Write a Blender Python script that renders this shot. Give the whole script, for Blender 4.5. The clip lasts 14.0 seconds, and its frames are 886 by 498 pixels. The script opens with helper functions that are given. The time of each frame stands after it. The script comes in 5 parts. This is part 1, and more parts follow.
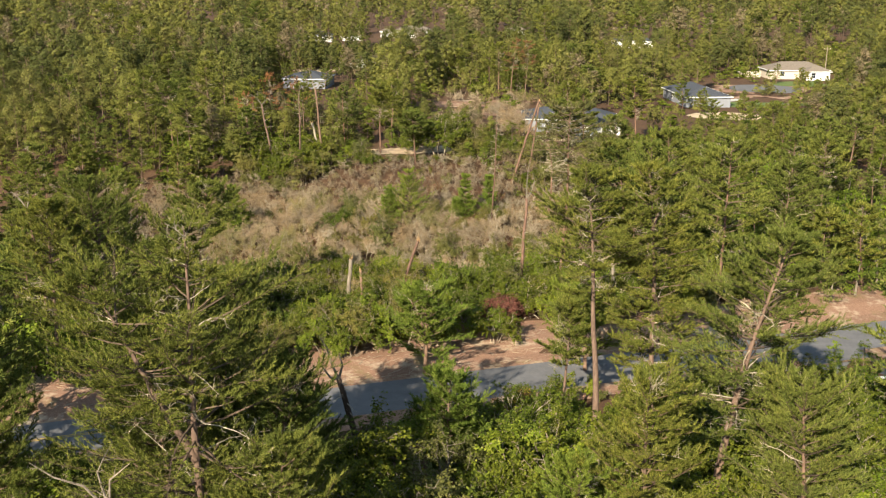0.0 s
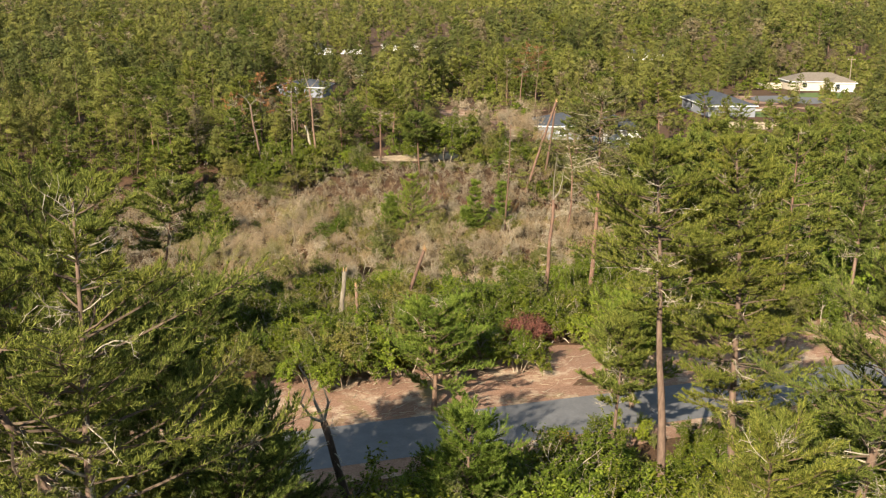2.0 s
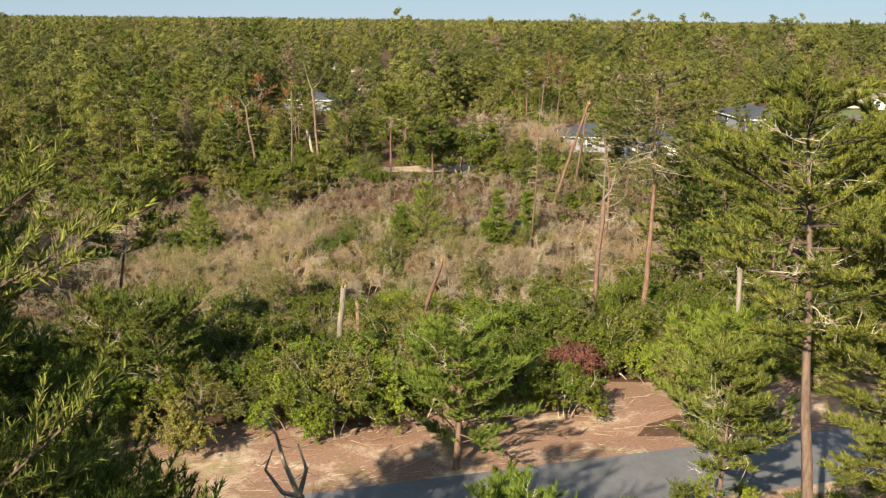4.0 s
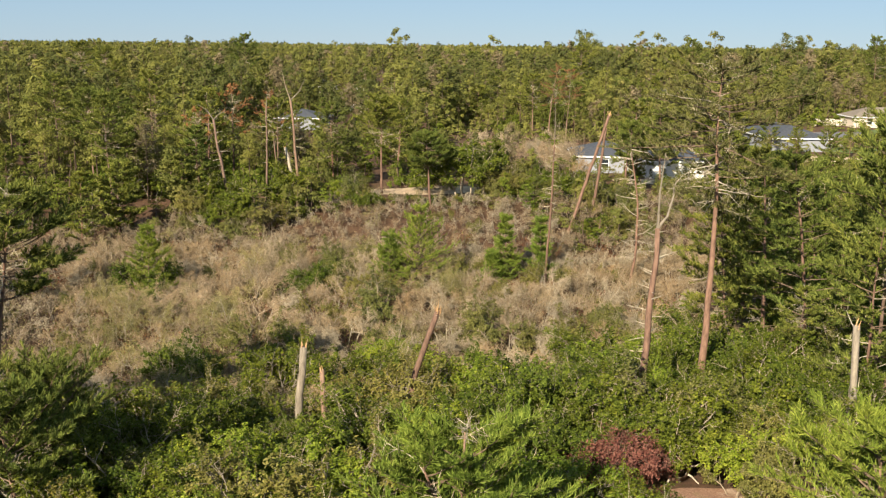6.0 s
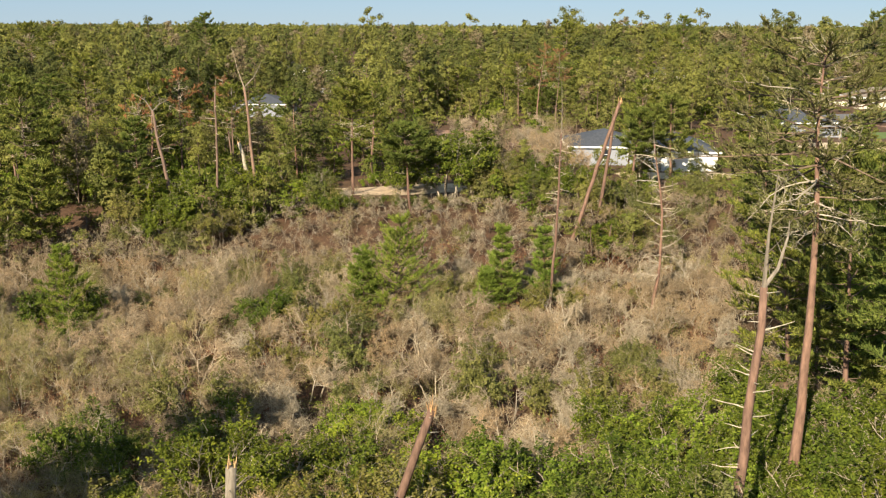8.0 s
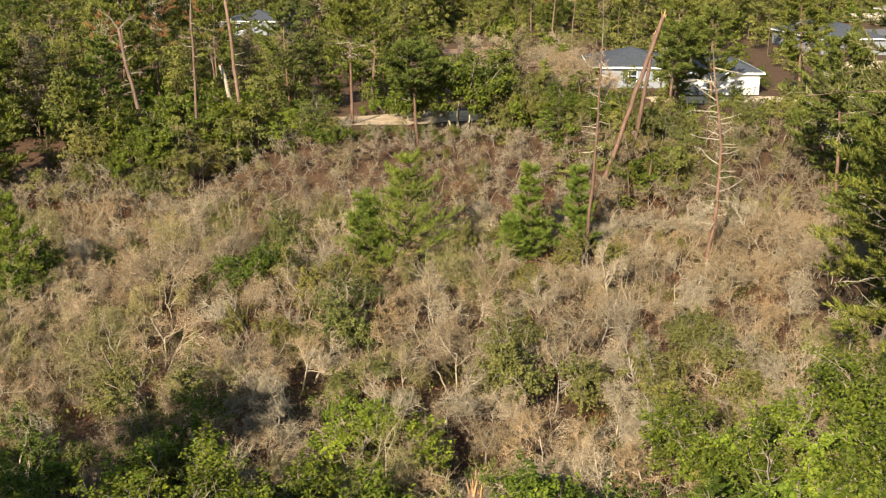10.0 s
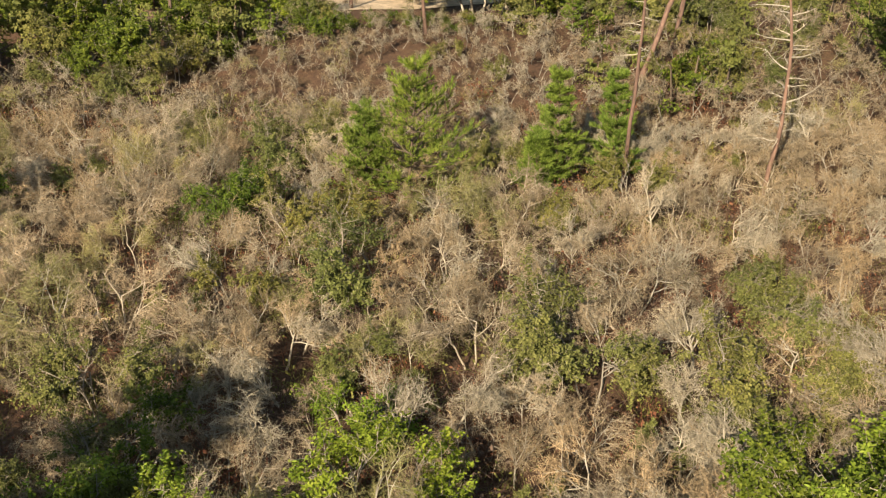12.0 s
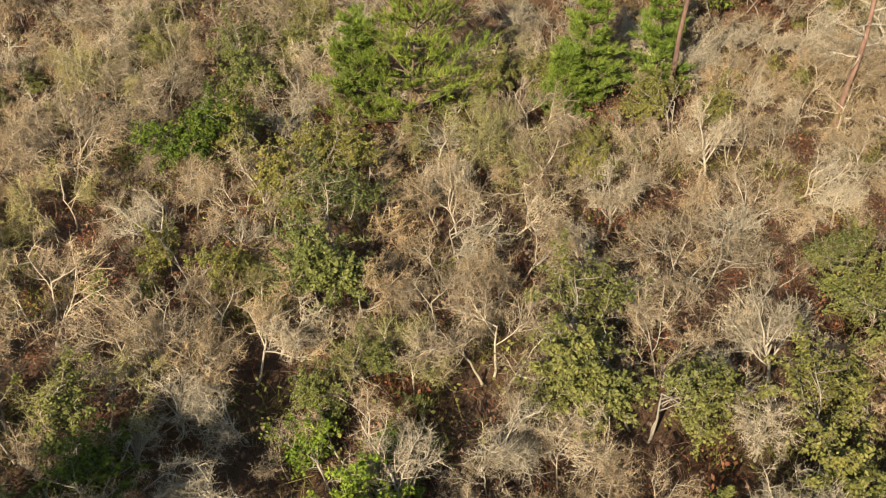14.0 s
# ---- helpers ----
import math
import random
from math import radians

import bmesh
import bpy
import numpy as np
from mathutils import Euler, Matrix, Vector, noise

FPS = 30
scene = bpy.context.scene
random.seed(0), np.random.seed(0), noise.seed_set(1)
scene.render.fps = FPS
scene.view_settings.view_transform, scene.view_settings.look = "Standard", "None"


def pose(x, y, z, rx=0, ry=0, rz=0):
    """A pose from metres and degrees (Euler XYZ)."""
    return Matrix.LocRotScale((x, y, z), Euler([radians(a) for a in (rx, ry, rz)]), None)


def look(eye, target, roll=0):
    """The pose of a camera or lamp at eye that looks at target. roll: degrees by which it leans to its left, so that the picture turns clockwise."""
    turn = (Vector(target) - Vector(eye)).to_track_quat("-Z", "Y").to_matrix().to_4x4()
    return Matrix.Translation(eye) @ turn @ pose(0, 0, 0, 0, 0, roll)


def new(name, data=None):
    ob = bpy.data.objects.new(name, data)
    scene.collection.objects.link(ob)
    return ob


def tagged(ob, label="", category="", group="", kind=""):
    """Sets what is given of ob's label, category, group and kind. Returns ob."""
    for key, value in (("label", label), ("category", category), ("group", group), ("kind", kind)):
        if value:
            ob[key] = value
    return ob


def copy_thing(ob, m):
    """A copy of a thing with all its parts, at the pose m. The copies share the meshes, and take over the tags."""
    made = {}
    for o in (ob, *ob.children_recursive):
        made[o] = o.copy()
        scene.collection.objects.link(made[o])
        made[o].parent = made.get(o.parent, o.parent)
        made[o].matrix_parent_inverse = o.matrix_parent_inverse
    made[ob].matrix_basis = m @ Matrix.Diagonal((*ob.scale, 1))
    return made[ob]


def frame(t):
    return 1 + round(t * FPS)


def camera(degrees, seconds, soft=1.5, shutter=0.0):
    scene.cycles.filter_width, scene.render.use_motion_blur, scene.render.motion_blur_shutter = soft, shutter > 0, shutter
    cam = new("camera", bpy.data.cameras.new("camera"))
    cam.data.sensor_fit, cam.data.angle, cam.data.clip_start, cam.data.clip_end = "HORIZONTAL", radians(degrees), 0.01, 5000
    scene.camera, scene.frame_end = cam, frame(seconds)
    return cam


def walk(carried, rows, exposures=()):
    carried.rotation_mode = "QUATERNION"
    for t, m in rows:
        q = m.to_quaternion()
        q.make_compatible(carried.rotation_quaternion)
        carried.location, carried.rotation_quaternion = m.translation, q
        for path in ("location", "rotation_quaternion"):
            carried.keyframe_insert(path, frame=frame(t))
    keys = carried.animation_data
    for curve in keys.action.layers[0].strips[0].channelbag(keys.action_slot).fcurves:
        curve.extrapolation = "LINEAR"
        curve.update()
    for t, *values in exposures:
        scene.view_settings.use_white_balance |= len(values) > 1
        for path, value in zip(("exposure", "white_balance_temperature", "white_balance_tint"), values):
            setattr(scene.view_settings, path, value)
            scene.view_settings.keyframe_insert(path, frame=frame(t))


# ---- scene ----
# ---------------------------------------------------------------- camera
cam = camera(47.4, 14.0, soft=1.25)
PATH = [
    (0, (-0.105, 3.589, 39.434), (-0.045, 22.819, 33.944), 0.1),
    (0.5, (-0.336, 7.509, 38.096), (-0.276, 26.769, 32.706), 0.15),
    (1, (-0.384, 11.374, 36.62), (-0.374, 30.674, 31.37), 0.2),
    (1.5, (-0.529, 15.206, 35.155), (-0.499, 34.536, 30.035), 0.25),
    (2, (-0.974, 19.242, 33.817), (-0.924, 38.592, 28.767), 0.32),
    (2.5, (-1.417, 23.104, 32.35), (-1.397, 42.494, 27.44), 0.38),
    (3, (-1.737, 27.099, 30.953), (-1.777, 46.529, 26.213), 0.45),
    (5.5, (-1.771, 49.93, 25.226), (-2.041, 69.5, 21.106), 0.65),
    (6, (-1.752, 54.665, 24.941), (-1.912, 74.265, 20.941), 0.6),
    (6.5, (-1.944, 59.199, 24.845), (-1.914, 78.789, 20.835), 0.5),
    (7, (-2.186, 63.806, 24.737), (-1.996, 83.396, 20.697), 0.4),
    (7.5, (-2.381, 68.543, 24.655), (-2.091, 88.103, 20.495), 0.35),
    (10, (-3.476, 86.115, 23.295), (-3.186, 105.215, 17.395), -0.05),
    (10.5, (-3.589, 88.877, 23.43), (-3.309, 107.797, 16.96), -0.08),
    (11, (-3.673, 91.674, 23.416), (-3.423, 110.384, 16.346), -0.1),
    (11.5, (-3.725, 94.519, 23.407), (-3.525, 112.979, 15.687), -0.15),
    (12, (-3.725, 97.319, 23.359), (-3.585, 115.479, 14.979), -0.2),
    (12.5, (-3.8, 100.125, 23.348), (-3.68, 117.945, 14.258), -0.22),
    (13, (-3.866, 102.903, 23.45), (-3.756, 120.323, 13.64), -0.25),
    (13.5, (-4.03, 105.696, 23.515), (-3.86, 122.726, 13.035), -0.25),
    (14, (-3.98, 108.454, 23.455), (-3.88, 125.124, 12.405), -0.25),
]
walk(cam, [(t, look(eye, aim, roll)) for t, eye, aim, roll in PATH])

# ---------------------------------------------------------------- sky and sun
SUN_AZ, SUN_EL = radians(24), radians(29)      # bearing towards which shadows fall (from +y to +x), height of the sun
world = bpy.data.worlds.new("sky")
scene.world = world
world.use_nodes = True
wn = world.node_tree.nodes
sky = wn.new("ShaderNodeTexSky")
sky.sky_type = 'NISHITA'
sky.sun_disc = False
sky.sun_elevation = SUN_EL
sky.sun_rotation = SUN_AZ + math.pi
sky.air_density, sky.dust_density, sky.ozone_density = 0.75, 0.0, 6.0
pale = wn.new("ShaderNodeMix")        # thin even haze over the whole sky
pale.data_type, pale.inputs[0].default_value, pale.inputs[7].default_value = 'RGBA', 0.62, (5.6, 7.6, 9.6, 1)
world.node_tree.links.new(sky.outputs[0], pale.inputs[6])
world.node_tree.links.new(pale.outputs[2], wn["Background"].inputs[0])
wn["Background"].inputs[1].default_value = 0.0375
sun = new("sun", bpy.data.lights.new("sun", 'SUN'))
sun.data.energy, sun.data.angle, sun.data.color = 5.0, radians(0.5), (1.0, 0.885, 0.695)
sun.matrix_world = look((0, 0, 0), (math.sin(SUN_AZ) * math.cos(SUN_EL), math.cos(SUN_AZ) * math.cos(SUN_EL), -math.sin(SUN_EL)))
scene.view_settings.exposure = 1.11


# ---------------------------------------------------------------- materials
def ramp(nt, fac, stops):
    n = nt.nodes.new("ShaderNodeValToRGB")
    el = n.color_ramp.elements
    while len(el) < len(stops):
        el.new(0.5)
    for e, (p, c) in zip(el, stops):
        e.position, e.color = p, (*c, 1)
    nt.links.new(fac, n.inputs[0])
    return n.outputs[0]


def mixed(nt, fac, a, b, kind='MIX'):
    n = nt.nodes.new("ShaderNodeMix")
    n.data_type, n.blend_type = 'RGBA', kind
    for sock, v in ((n.inputs[0], fac), (n.inputs[6], a), (n.inputs[7], b)):
        if isinstance(v, (int, float)):
            sock.default_value = v
        elif isinstance(v, tuple):
            sock.default_value = (*v, 1)
        else:
            nt.links.new(v, sock)
    return n.outputs[2]


def noisy(nt, scale, detail=4.0, rough=0.6, stretch=None):
    tc = nt.nodes.new("ShaderNodeNewGeometry")
    n = nt.nodes.new("ShaderNodeTexNoise")
    n.inputs["Scale"].default_value, n.inputs["Detail"].default_value, n.inputs["Roughness"].default_value = scale, detail, rough
    if stretch:
        mp = nt.nodes.new("ShaderNodeMapping")
        mp.inputs["Scale"].default_value = stretch
        nt.links.new(tc.outputs["Position"], mp.inputs[0])
        nt.links.new(mp.outputs[0], n.inputs["Vector"])
    else:
        nt.links.new(tc.outputs["Position"], n.inputs["Vector"])
    return n.outputs["Fac"]


def blank(name, rough=0.8, metal=0.0):
    m = bpy.data.materials.new(name)
    m.use_nodes = True
    p = m.node_tree.nodes["Principled BSDF"]
    p.inputs["Roughness"].default_value, p.inputs["Metallic"].default_value = rough, metal
    p.inputs["Specular IOR Level"].default_value = 0.3
    return m, m.node_tree, p


def bumped(nt, p, height, strength, dist=0.02):
    b = nt.nodes.new("ShaderNodeBump")
    b.inputs["Strength"].default_value, b.inputs["Distance"].default_value = strength, dist
    nt.links.new(height, b.inputs["Height"])
    nt.links.new(b.outputs[0], p.inputs["Normal"])


def leafy(name, dark, mid, light, spread=0.5, through_light=0.3):
    """Foliage: each leaf its own shade, each plant its own cast, some light coming through."""
    m, nt, p = blank(name, 0.7)
    p.inputs["Specular IOR Level"].default_value = 0.12
    geo = nt.nodes.new("ShaderNodeNewGeometry")
    info = nt.nodes.new("ShaderNodeObjectInfo")
    c = ramp(nt, geo.outputs["Random Per Island"], [(0.0, dark), (0.45, mid), (1.0, light)])
    tint = ramp(nt, info.outputs["Random"], [(0.0, (0.62, 0.78, 0.75)), (0.5, (1, 1, 1)), (1.0, (1.28, 1.12, 0.85))])
    c = mixed(nt, spread, c, mixed(nt, 1.0, c, tint, 'MULTIPLY'))
    big = ramp(nt, noisy(nt, 0.45, 2), [(0.35, (0.75, 0.8, 0.8)), (0.65, (1.2, 1.12, 1.0))])
    c = mixed(nt, 0.7, c, mixed(nt, 1.0, c, big, 'MULTIPLY'))
    nt.links.new(c, p.inputs["Base Color"])
    tr = nt.nodes.new("ShaderNodeBsdfTranslucent")
    nt.links.new(c, tr.inputs[0])
    mx = nt.nodes.new("ShaderNodeMixShader")
    mx.inputs[0].default_value = through_light * 0.5
    nt.links.new(p.outputs[0], mx.inputs[1])
    nt.links.new(tr.outputs[0], mx.inputs[2])
    nt.links.new(mx.outputs[0], nt.nodes["Material Output"].inputs[0])
    return m


def woody(name, dark, light, scale=6.0, per_island=0.0, stretch=(1, 1, 0.25)):
    m, nt, p = blank(name, 0.9)
    n = noisy(nt, scale, 6, 0.7, stretch)
    c = ramp(nt, n, [(0.3, dark), (0.7, light)])
    if per_island:
        geo = nt.nodes.new("ShaderNodeNewGeometry")
        k = ramp(nt, geo.outputs["Random Per Island"], [(0, (0.6, 0.58, 0.56)), (1, (1.35, 1.3, 1.25))])
        c = mixed(nt, per_island, c, mixed(nt, 1.0, c, k, 'MULTIPLY'))
    info = nt.nodes.new("ShaderNodeObjectInfo")
    k = ramp(nt, info.outputs["Random"], [(0, (0.75, 0.74, 0.73)), (0.5, (1, 1, 1)), (1, (1.2, 1.13, 1.05))])
    c = mixed(nt, 1.0, c, k, 'MULTIPLY')
    nt.links.new(c, p.inputs["Base Color"])
    bumped(nt, p, n, 0.7, 0.03)
    return m


NEEDLE = leafy("pine_needles", (0.047, 0.063, 0.014), (0.124, 0.148, 0.028), (0.263, 0.280, 0.065), 0.5, 0.38)
NEEDLE_YOUNG = leafy("young_pine_needles", (0.075, 0.11, 0.016), (0.145, 0.198, 0.028), (0.26, 0.31, 0.06), 0.4, 0.35)
NEEDLE_DEAD = leafy("dead_needles", (0.14, 0.065, 0.03), (0.23, 0.11, 0.05), (0.31, 0.175, 0.085), 0.4, 0.2)
LEAF = leafy("oak_leaves", (0.046, 0.064, 0.009), (0.090, 0.118, 0.013), (0.165, 0.190, 0.026), 0.7, 0.4)
LEAF_BRIGHT = leafy("bright_leaves", (0.09, 0.13, 0.012), (0.165, 0.215, 0.02), (0.27, 0.31, 0.045), 0.5, 0.4)
LEAF_DRAB = leafy("drab_leaves", (0.085, 0.088, 0.022), (0.145, 0.142, 0.038), (0.225, 0.21, 0.068), 0.6, 0.3)
LEAF_RUST = leafy("rust_leaves", (0.10, 0.038, 0.022), (0.18, 0.07, 0.04), (0.25, 0.13, 0.07), 0.5, 0.25)
LEAF_WINE = leafy("wine_red_leaves", (0.09, 0.03, 0.024), (0.165, 0.06, 0.045), (0.25, 0.115, 0.088), 0.3, 0.2)
PALM = leafy("palmetto_leaf", (0.14, 0.16, 0.02), (0.22, 0.25, 0.035), (0.34, 0.36, 0.07), 0.3, 0.3)
BARK = woody("pine_bark", (0.095, 0.062, 0.045), (0.27, 0.18, 0.13))
BARK_RED = woody("red_pine_bark", (0.09, 0.054, 0.038), (0.26, 0.155, 0.108))
BARK_DARK = woody("dark_bark", (0.05, 0.035, 0.025), (0.17, 0.11, 0.075))
BARK_GREY = woody("grey_bark", (0.12, 0.10, 0.075), (0.36, 0.31, 0.24), 5.0, 0.5)
LIMB = woody("pine_limb_bark", (0.07, 0.05, 0.034), (0.20, 0.145, 0.10), 6.0, 0.6)
DEADWOOD = woody("weathered_deadwood", (0.22, 0.19, 0.14), (0.52, 0.46, 0.36), 5.0, 0.6)
SPLIT = woody("split_wood", (0.48, 0.27, 0.12), (0.74, 0.49, 0.25), 8.0)
TWIG = woody("bare_twigs", (0.17, 0.122, 0.066), (0.38, 0.288, 0.175), 3.0, 0.9)
TWIG_TAN = woody("tan_twigs", (0.16, 0.122, 0.076), (0.37, 0.295, 0.195), 3.0, 0.9)
TWIG_PALE = woody("pale_lichen_twigs", (0.22, 0.182, 0.122), (0.44, 0.38, 0.275), 3.0, 0.8)
TWIG_OLIVE = woody("olive_twigs", (0.145, 0.128, 0.048), (0.32, 0.29, 0.122), 3.0, 0.9)
PALE_STEM = woody("pale_oak_bark", (0.21, 0.18, 0.13), (0.48, 0.42, 0.325), 5.0, 0.7)
LICHEN_NEEDLE = leafy("lichened_needles", (0.04, 0.046, 0.013), (0.085, 0.09, 0.028), (0.20, 0.195, 0.095), 0.4, 0.25)
DRY_LEAF = leafy("dry_leaves", (0.17, 0.13, 0.075), (0.28, 0.225, 0.14), (0.41, 0.345, 0.23), 0.6, 0.3)


def ground_material():
    m, nt, p = blank("forest_floor", 0.95)
    a = ramp(nt, noisy(nt, 0.35, 6, 0.65), [(0.32, (0.045, 0.032, 0.017)), (0.5, (0.10, 0.06, 0.032)), (0.68, (0.075, 0.06, 0.022))])
    b = ramp(nt, noisy(nt, 3.2, 6, 0.75), [(0.35, (0.04, 0.022, 0.012)), (0.55, (0.13, 0.062, 0.033)), (0.75, (0.21, 0.13, 0.075))])
    c = mixed(nt, 0.55, a, b)
    nt.links.new(c, p.inputs["Base Color"])
    bumped(nt, p, noisy(nt, 7, 6, 0.75), 0.9, 0.12)
    return m


def litter_material():
    m, nt, p = blank("pine_straw_verge", 0.95)
    straw = ramp(nt, noisy(nt, 9, 5, 0.8, (1, 2.6, 1)), [(0.3, (0.12, 0.062, 0.04)), (0.5, (0.28, 0.155, 0.10)), (0.72, (0.47, 0.33, 0.235))])
    sand = ramp(nt, noisy(nt, 2.2, 5, 0.7, (1, 1.8, 1)), [(0.3, (0.42, 0.30, 0.19)), (0.7, (0.66, 0.54, 0.40))])
    grass = ramp(nt, noisy(nt, 5, 4, 0.7), [(0.3, (0.13, 0.12, 0.04)), (0.7, (0.27, 0.21, 0.09))])
    k = ramp(nt, noisy(nt, 0.33, 6, 0.72), [(0.515, (0, 0, 0)), (0.64, (0.85, 0.85, 0.85))])
    k2 = ramp(nt, noisy(nt, 0.22, 5, 0.7, (1.3, 1, 1)), [(0.55, (0, 0, 0)), (0.68, (0.8, 0.8, 0.8))])
    c = mixed(nt, k2, mixed(nt, k, straw, sand), grass)
    nt.links.new(c, p.inputs["Base Color"])
    bumped(nt, p, noisy(nt, 8, 6, 0.8), 0.8, 0.06)
    return m


def plain(name, base, vary=0.25, scale=2.0, rough=0.8, bump=0.2):
    m, nt, p = blank(name, rough)
    n = noisy(nt, scale, 6, 0.7)
    lo = tuple(c * (1 - vary) for c in base)
    hi = tuple(min(1, c * (1 + vary)) for c in base)
    c = ramp(nt, n, [(0.3, lo), (0.7, hi)])
    fine = ramp(nt, noisy(nt, scale * 14, 3, 0.7), [(0.3, (1 - vary / 2,) * 3), (0.7, (1 + vary / 2,) * 3)])
    c = mixed(nt, 1.0, c, fine, 'MULTIPLY')
    nt.links.new(c, p.inputs["Base Color"])
    bumped(nt, p, n, bump, 0.01)
    return m


GROUND = ground_material()
SANDY_STRAW = plain("sandy_straw", (0.46, 0.34, 0.22), 0.42, 0.8, 0.95, 0.7)
LITTER = litter_material()
ASPHALT = plain("asphalt", (0.15, 0.147, 0.15), 0.18, 0.5, 0.85)
YELLOW = plain("yellow_road_paint", (0.55, 0.36, 0.06), 0.25, 3.0, 0.6)
WHITE_PAINT = plain("white_road_paint", (0.75, 0.75, 0.72), 0.12, 3.0, 0.6)
SAND = plain("pale_sand", (0.55, 0.43, 0.29), 0.25, 0.9, 0.95, 0.6)
LAWN = plain("lawn_grass", (0.12, 0.165, 0.045), 0.3, 1.2, 0.9, 0.6)
CONCRETE = plain("concrete", (0.52, 0.50, 0.46), 0.12, 1.2, 0.8)
WALL_GREY = plain("grey_stucco", (0.25, 0.26, 0.285), 0.06, 1.0, 0.85)
WALL_WHITE = plain("white_stucco", (0.78, 0.77, 0.74), 0.05, 1.0, 0.85)
WALL_TAN = plain("tan_stucco", (0.60, 0.52, 0.42), 0.07, 1.0, 0.85)
TRIM = plain("white_trim", (0.80, 0.80, 0.78), 0.04, 1.0, 0.5)
ROOF_DARK = plain("charcoal_shingles", (0.065, 0.07, 0.082), 0.35, 3.0, 0.85, 0.6)
ROOF_BROWN = plain("brown_shingles", (0.20, 0.165, 0.13), 0.3, 3.0, 0.85, 0.6)
GLASS = blank("window_glass", 0.06)[0]
GLASS.node_tree.nodes["Principled BSDF"].inputs["Base Color"].default_value = (0.02, 0.025, 0.03, 1)
CANOPY = leafy("far_canopy", (0.098, 0.104, 0.024), (0.122, 0.128, 0.030), (0.152, 0.154, 0.040), 0.3, 0.15)
CANOPY_LIGHT = leafy("far_light_canopy", (0.130, 0.132, 0.028), (0.158, 0.160, 0.036), (0.192, 0.190, 0.050), 0.3, 0.15)
CANOPY_DARK = leafy("far_dark_canopy", (0.062, 0.074, 0.020), (0.080, 0.090, 0.025), (0.108, 0.114, 0.034), 0.3, 0.15)
CANOPY_DRY = leafy("far_dry_canopy", (0.109, 0.084, 0.046), (0.168, 0.134, 0.076), (0.235, 0.193, 0.122), 0.3, 0.15)


# ---------------------------------------------------------------- mesh helpers
class Soup:
    """Gathers tubes, blades and leaves as plain vertex and face lists."""

    def __init__(self):
        self.v, self.f = [], []

    def tube(self, pts, radii, sides=5, tip=True, root=None):
        base = len(self.v)
        n = len(pts)
        for i in range(n):
            a = pts[max(i - 1, 0)]
            b = pts[min(i + 1, n - 1)]
            d = (b - a).normalized()
            u = d.cross(Vector((0.31, 0.87, 0.37))).normalized()
            w = d.cross(u)
            r = radii[i]
            for k in range(sides):
                t = 2 * math.pi * k / sides
                self.v.append(pts[i] + u * (math.cos(t) * r) + w * (math.sin(t) * r))
        for i in range(n - 1):
            for k in range(sides):
                k2 = (k + 1) % sides
                self.f.append((base + i * sides + k, base + i * sides + k2, base + (i + 1) * sides + k2, base + (i + 1) * sides + k))
        if tip:
            self.f.append(tuple(base + (n - 1) * sides + k for k in range(sides)))
        if root is not None:
            self.f.append((root, base, base + 1))
        return base

    def spike(self, a, b, r):
        """A thin twig: a three-sided cone."""
        d = b - a
        u = d.cross(Vector((0.2, 0.5, 0.84)))
        if u.length < 1e-6:
            return
        u = u.normalized() * r
        w = d.normalized().cross(u)
        i = len(self.v)
        self.v += [a + u, a - u * 0.5 + w * 0.87, a - u * 0.5 - w * 0.87, b]
        self.f += [(i, i + 1, i + 3), (i + 1, i + 2, i + 3), (i + 2, i, i + 3)]

    def blade(self, a, d, side, width):
        """A bunch of needles seen as one: a slim bent triangle pair."""
        i = len(self.v)
        self.v += [a - side * width, a + side * width, a + d]
        self.f.append((i, i + 1, i + 2))

    def leaf(self, c, d, side, length, width):
        i = len(self.v)
        self.v += [c, c + d * (length * 0.5) + side * (width * 0.5), c + d * length, c + d * (length * 0.5) - side * (width * 0.5)]
        self.f.append((i, i + 1, i + 2, i + 3))

    def scale_leaf(self, c, facing, rng, length, width):
        """A leaf spray whose face looks roughly along facing."""
        d = facing.cross(rv(rng))
        if d.length < 1e-5:
            return
        d.normalize()
        side = facing.cross(d).normalized()
        self.leaf(c - d * (length * 0.5), d, side, length, width)

    def chip(self, c, facing, rng, size):
        """A small three-cornered spray of far foliage whose face looks roughly along facing."""
        d = facing.cross(rv(rng))
        if d.length < 1e-5:
            return
        d.normalize()
        side = facing.cross(d)
        i = len(self.v)
        self.v += [c - d * (size * 0.5) - side * (size * 0.28), c - d * (size * 0.35) + side * (size * 0.33), c + d * (size * 0.6)]
        self.f.append((i, i + 1, i + 2))

    def mesh(self, name, mat, smooth=False):
        me = bpy.data.meshes.new(name)
        me.from_pydata([tuple(p) for p in self.v], [], self.f)
        me.materials.append(mat)
        if smooth:
            me.polygons.foreach_set("use_smooth", [True] * len(me.polygons))
        me.update()
        return me


def part(name, soup, mat, parent, label="", smooth=False):
    """Links a soup or bmesh as one mesh object under a thing or part."""
    if isinstance(soup, Soup):
        me = soup.mesh(name, mat, smooth)
    else:
        me = bpy.data.meshes.new(name)
        soup.to_mesh(me)
        soup.free()
        me.materials.append(mat)
    ob = new(name, me)
    ob.parent = parent
    if label:
        tagged(ob, label)
    return ob


def rv(rng, up=0.0):
    while True:
        v = Vector((rng.uniform(-1, 1), rng.uniform(-1, 1), rng.uniform(-1, 1)))
        if 0.05 < v.length < 1:
            v = v.normalized() + Vector((0, 0, up))
            return v.normalized()


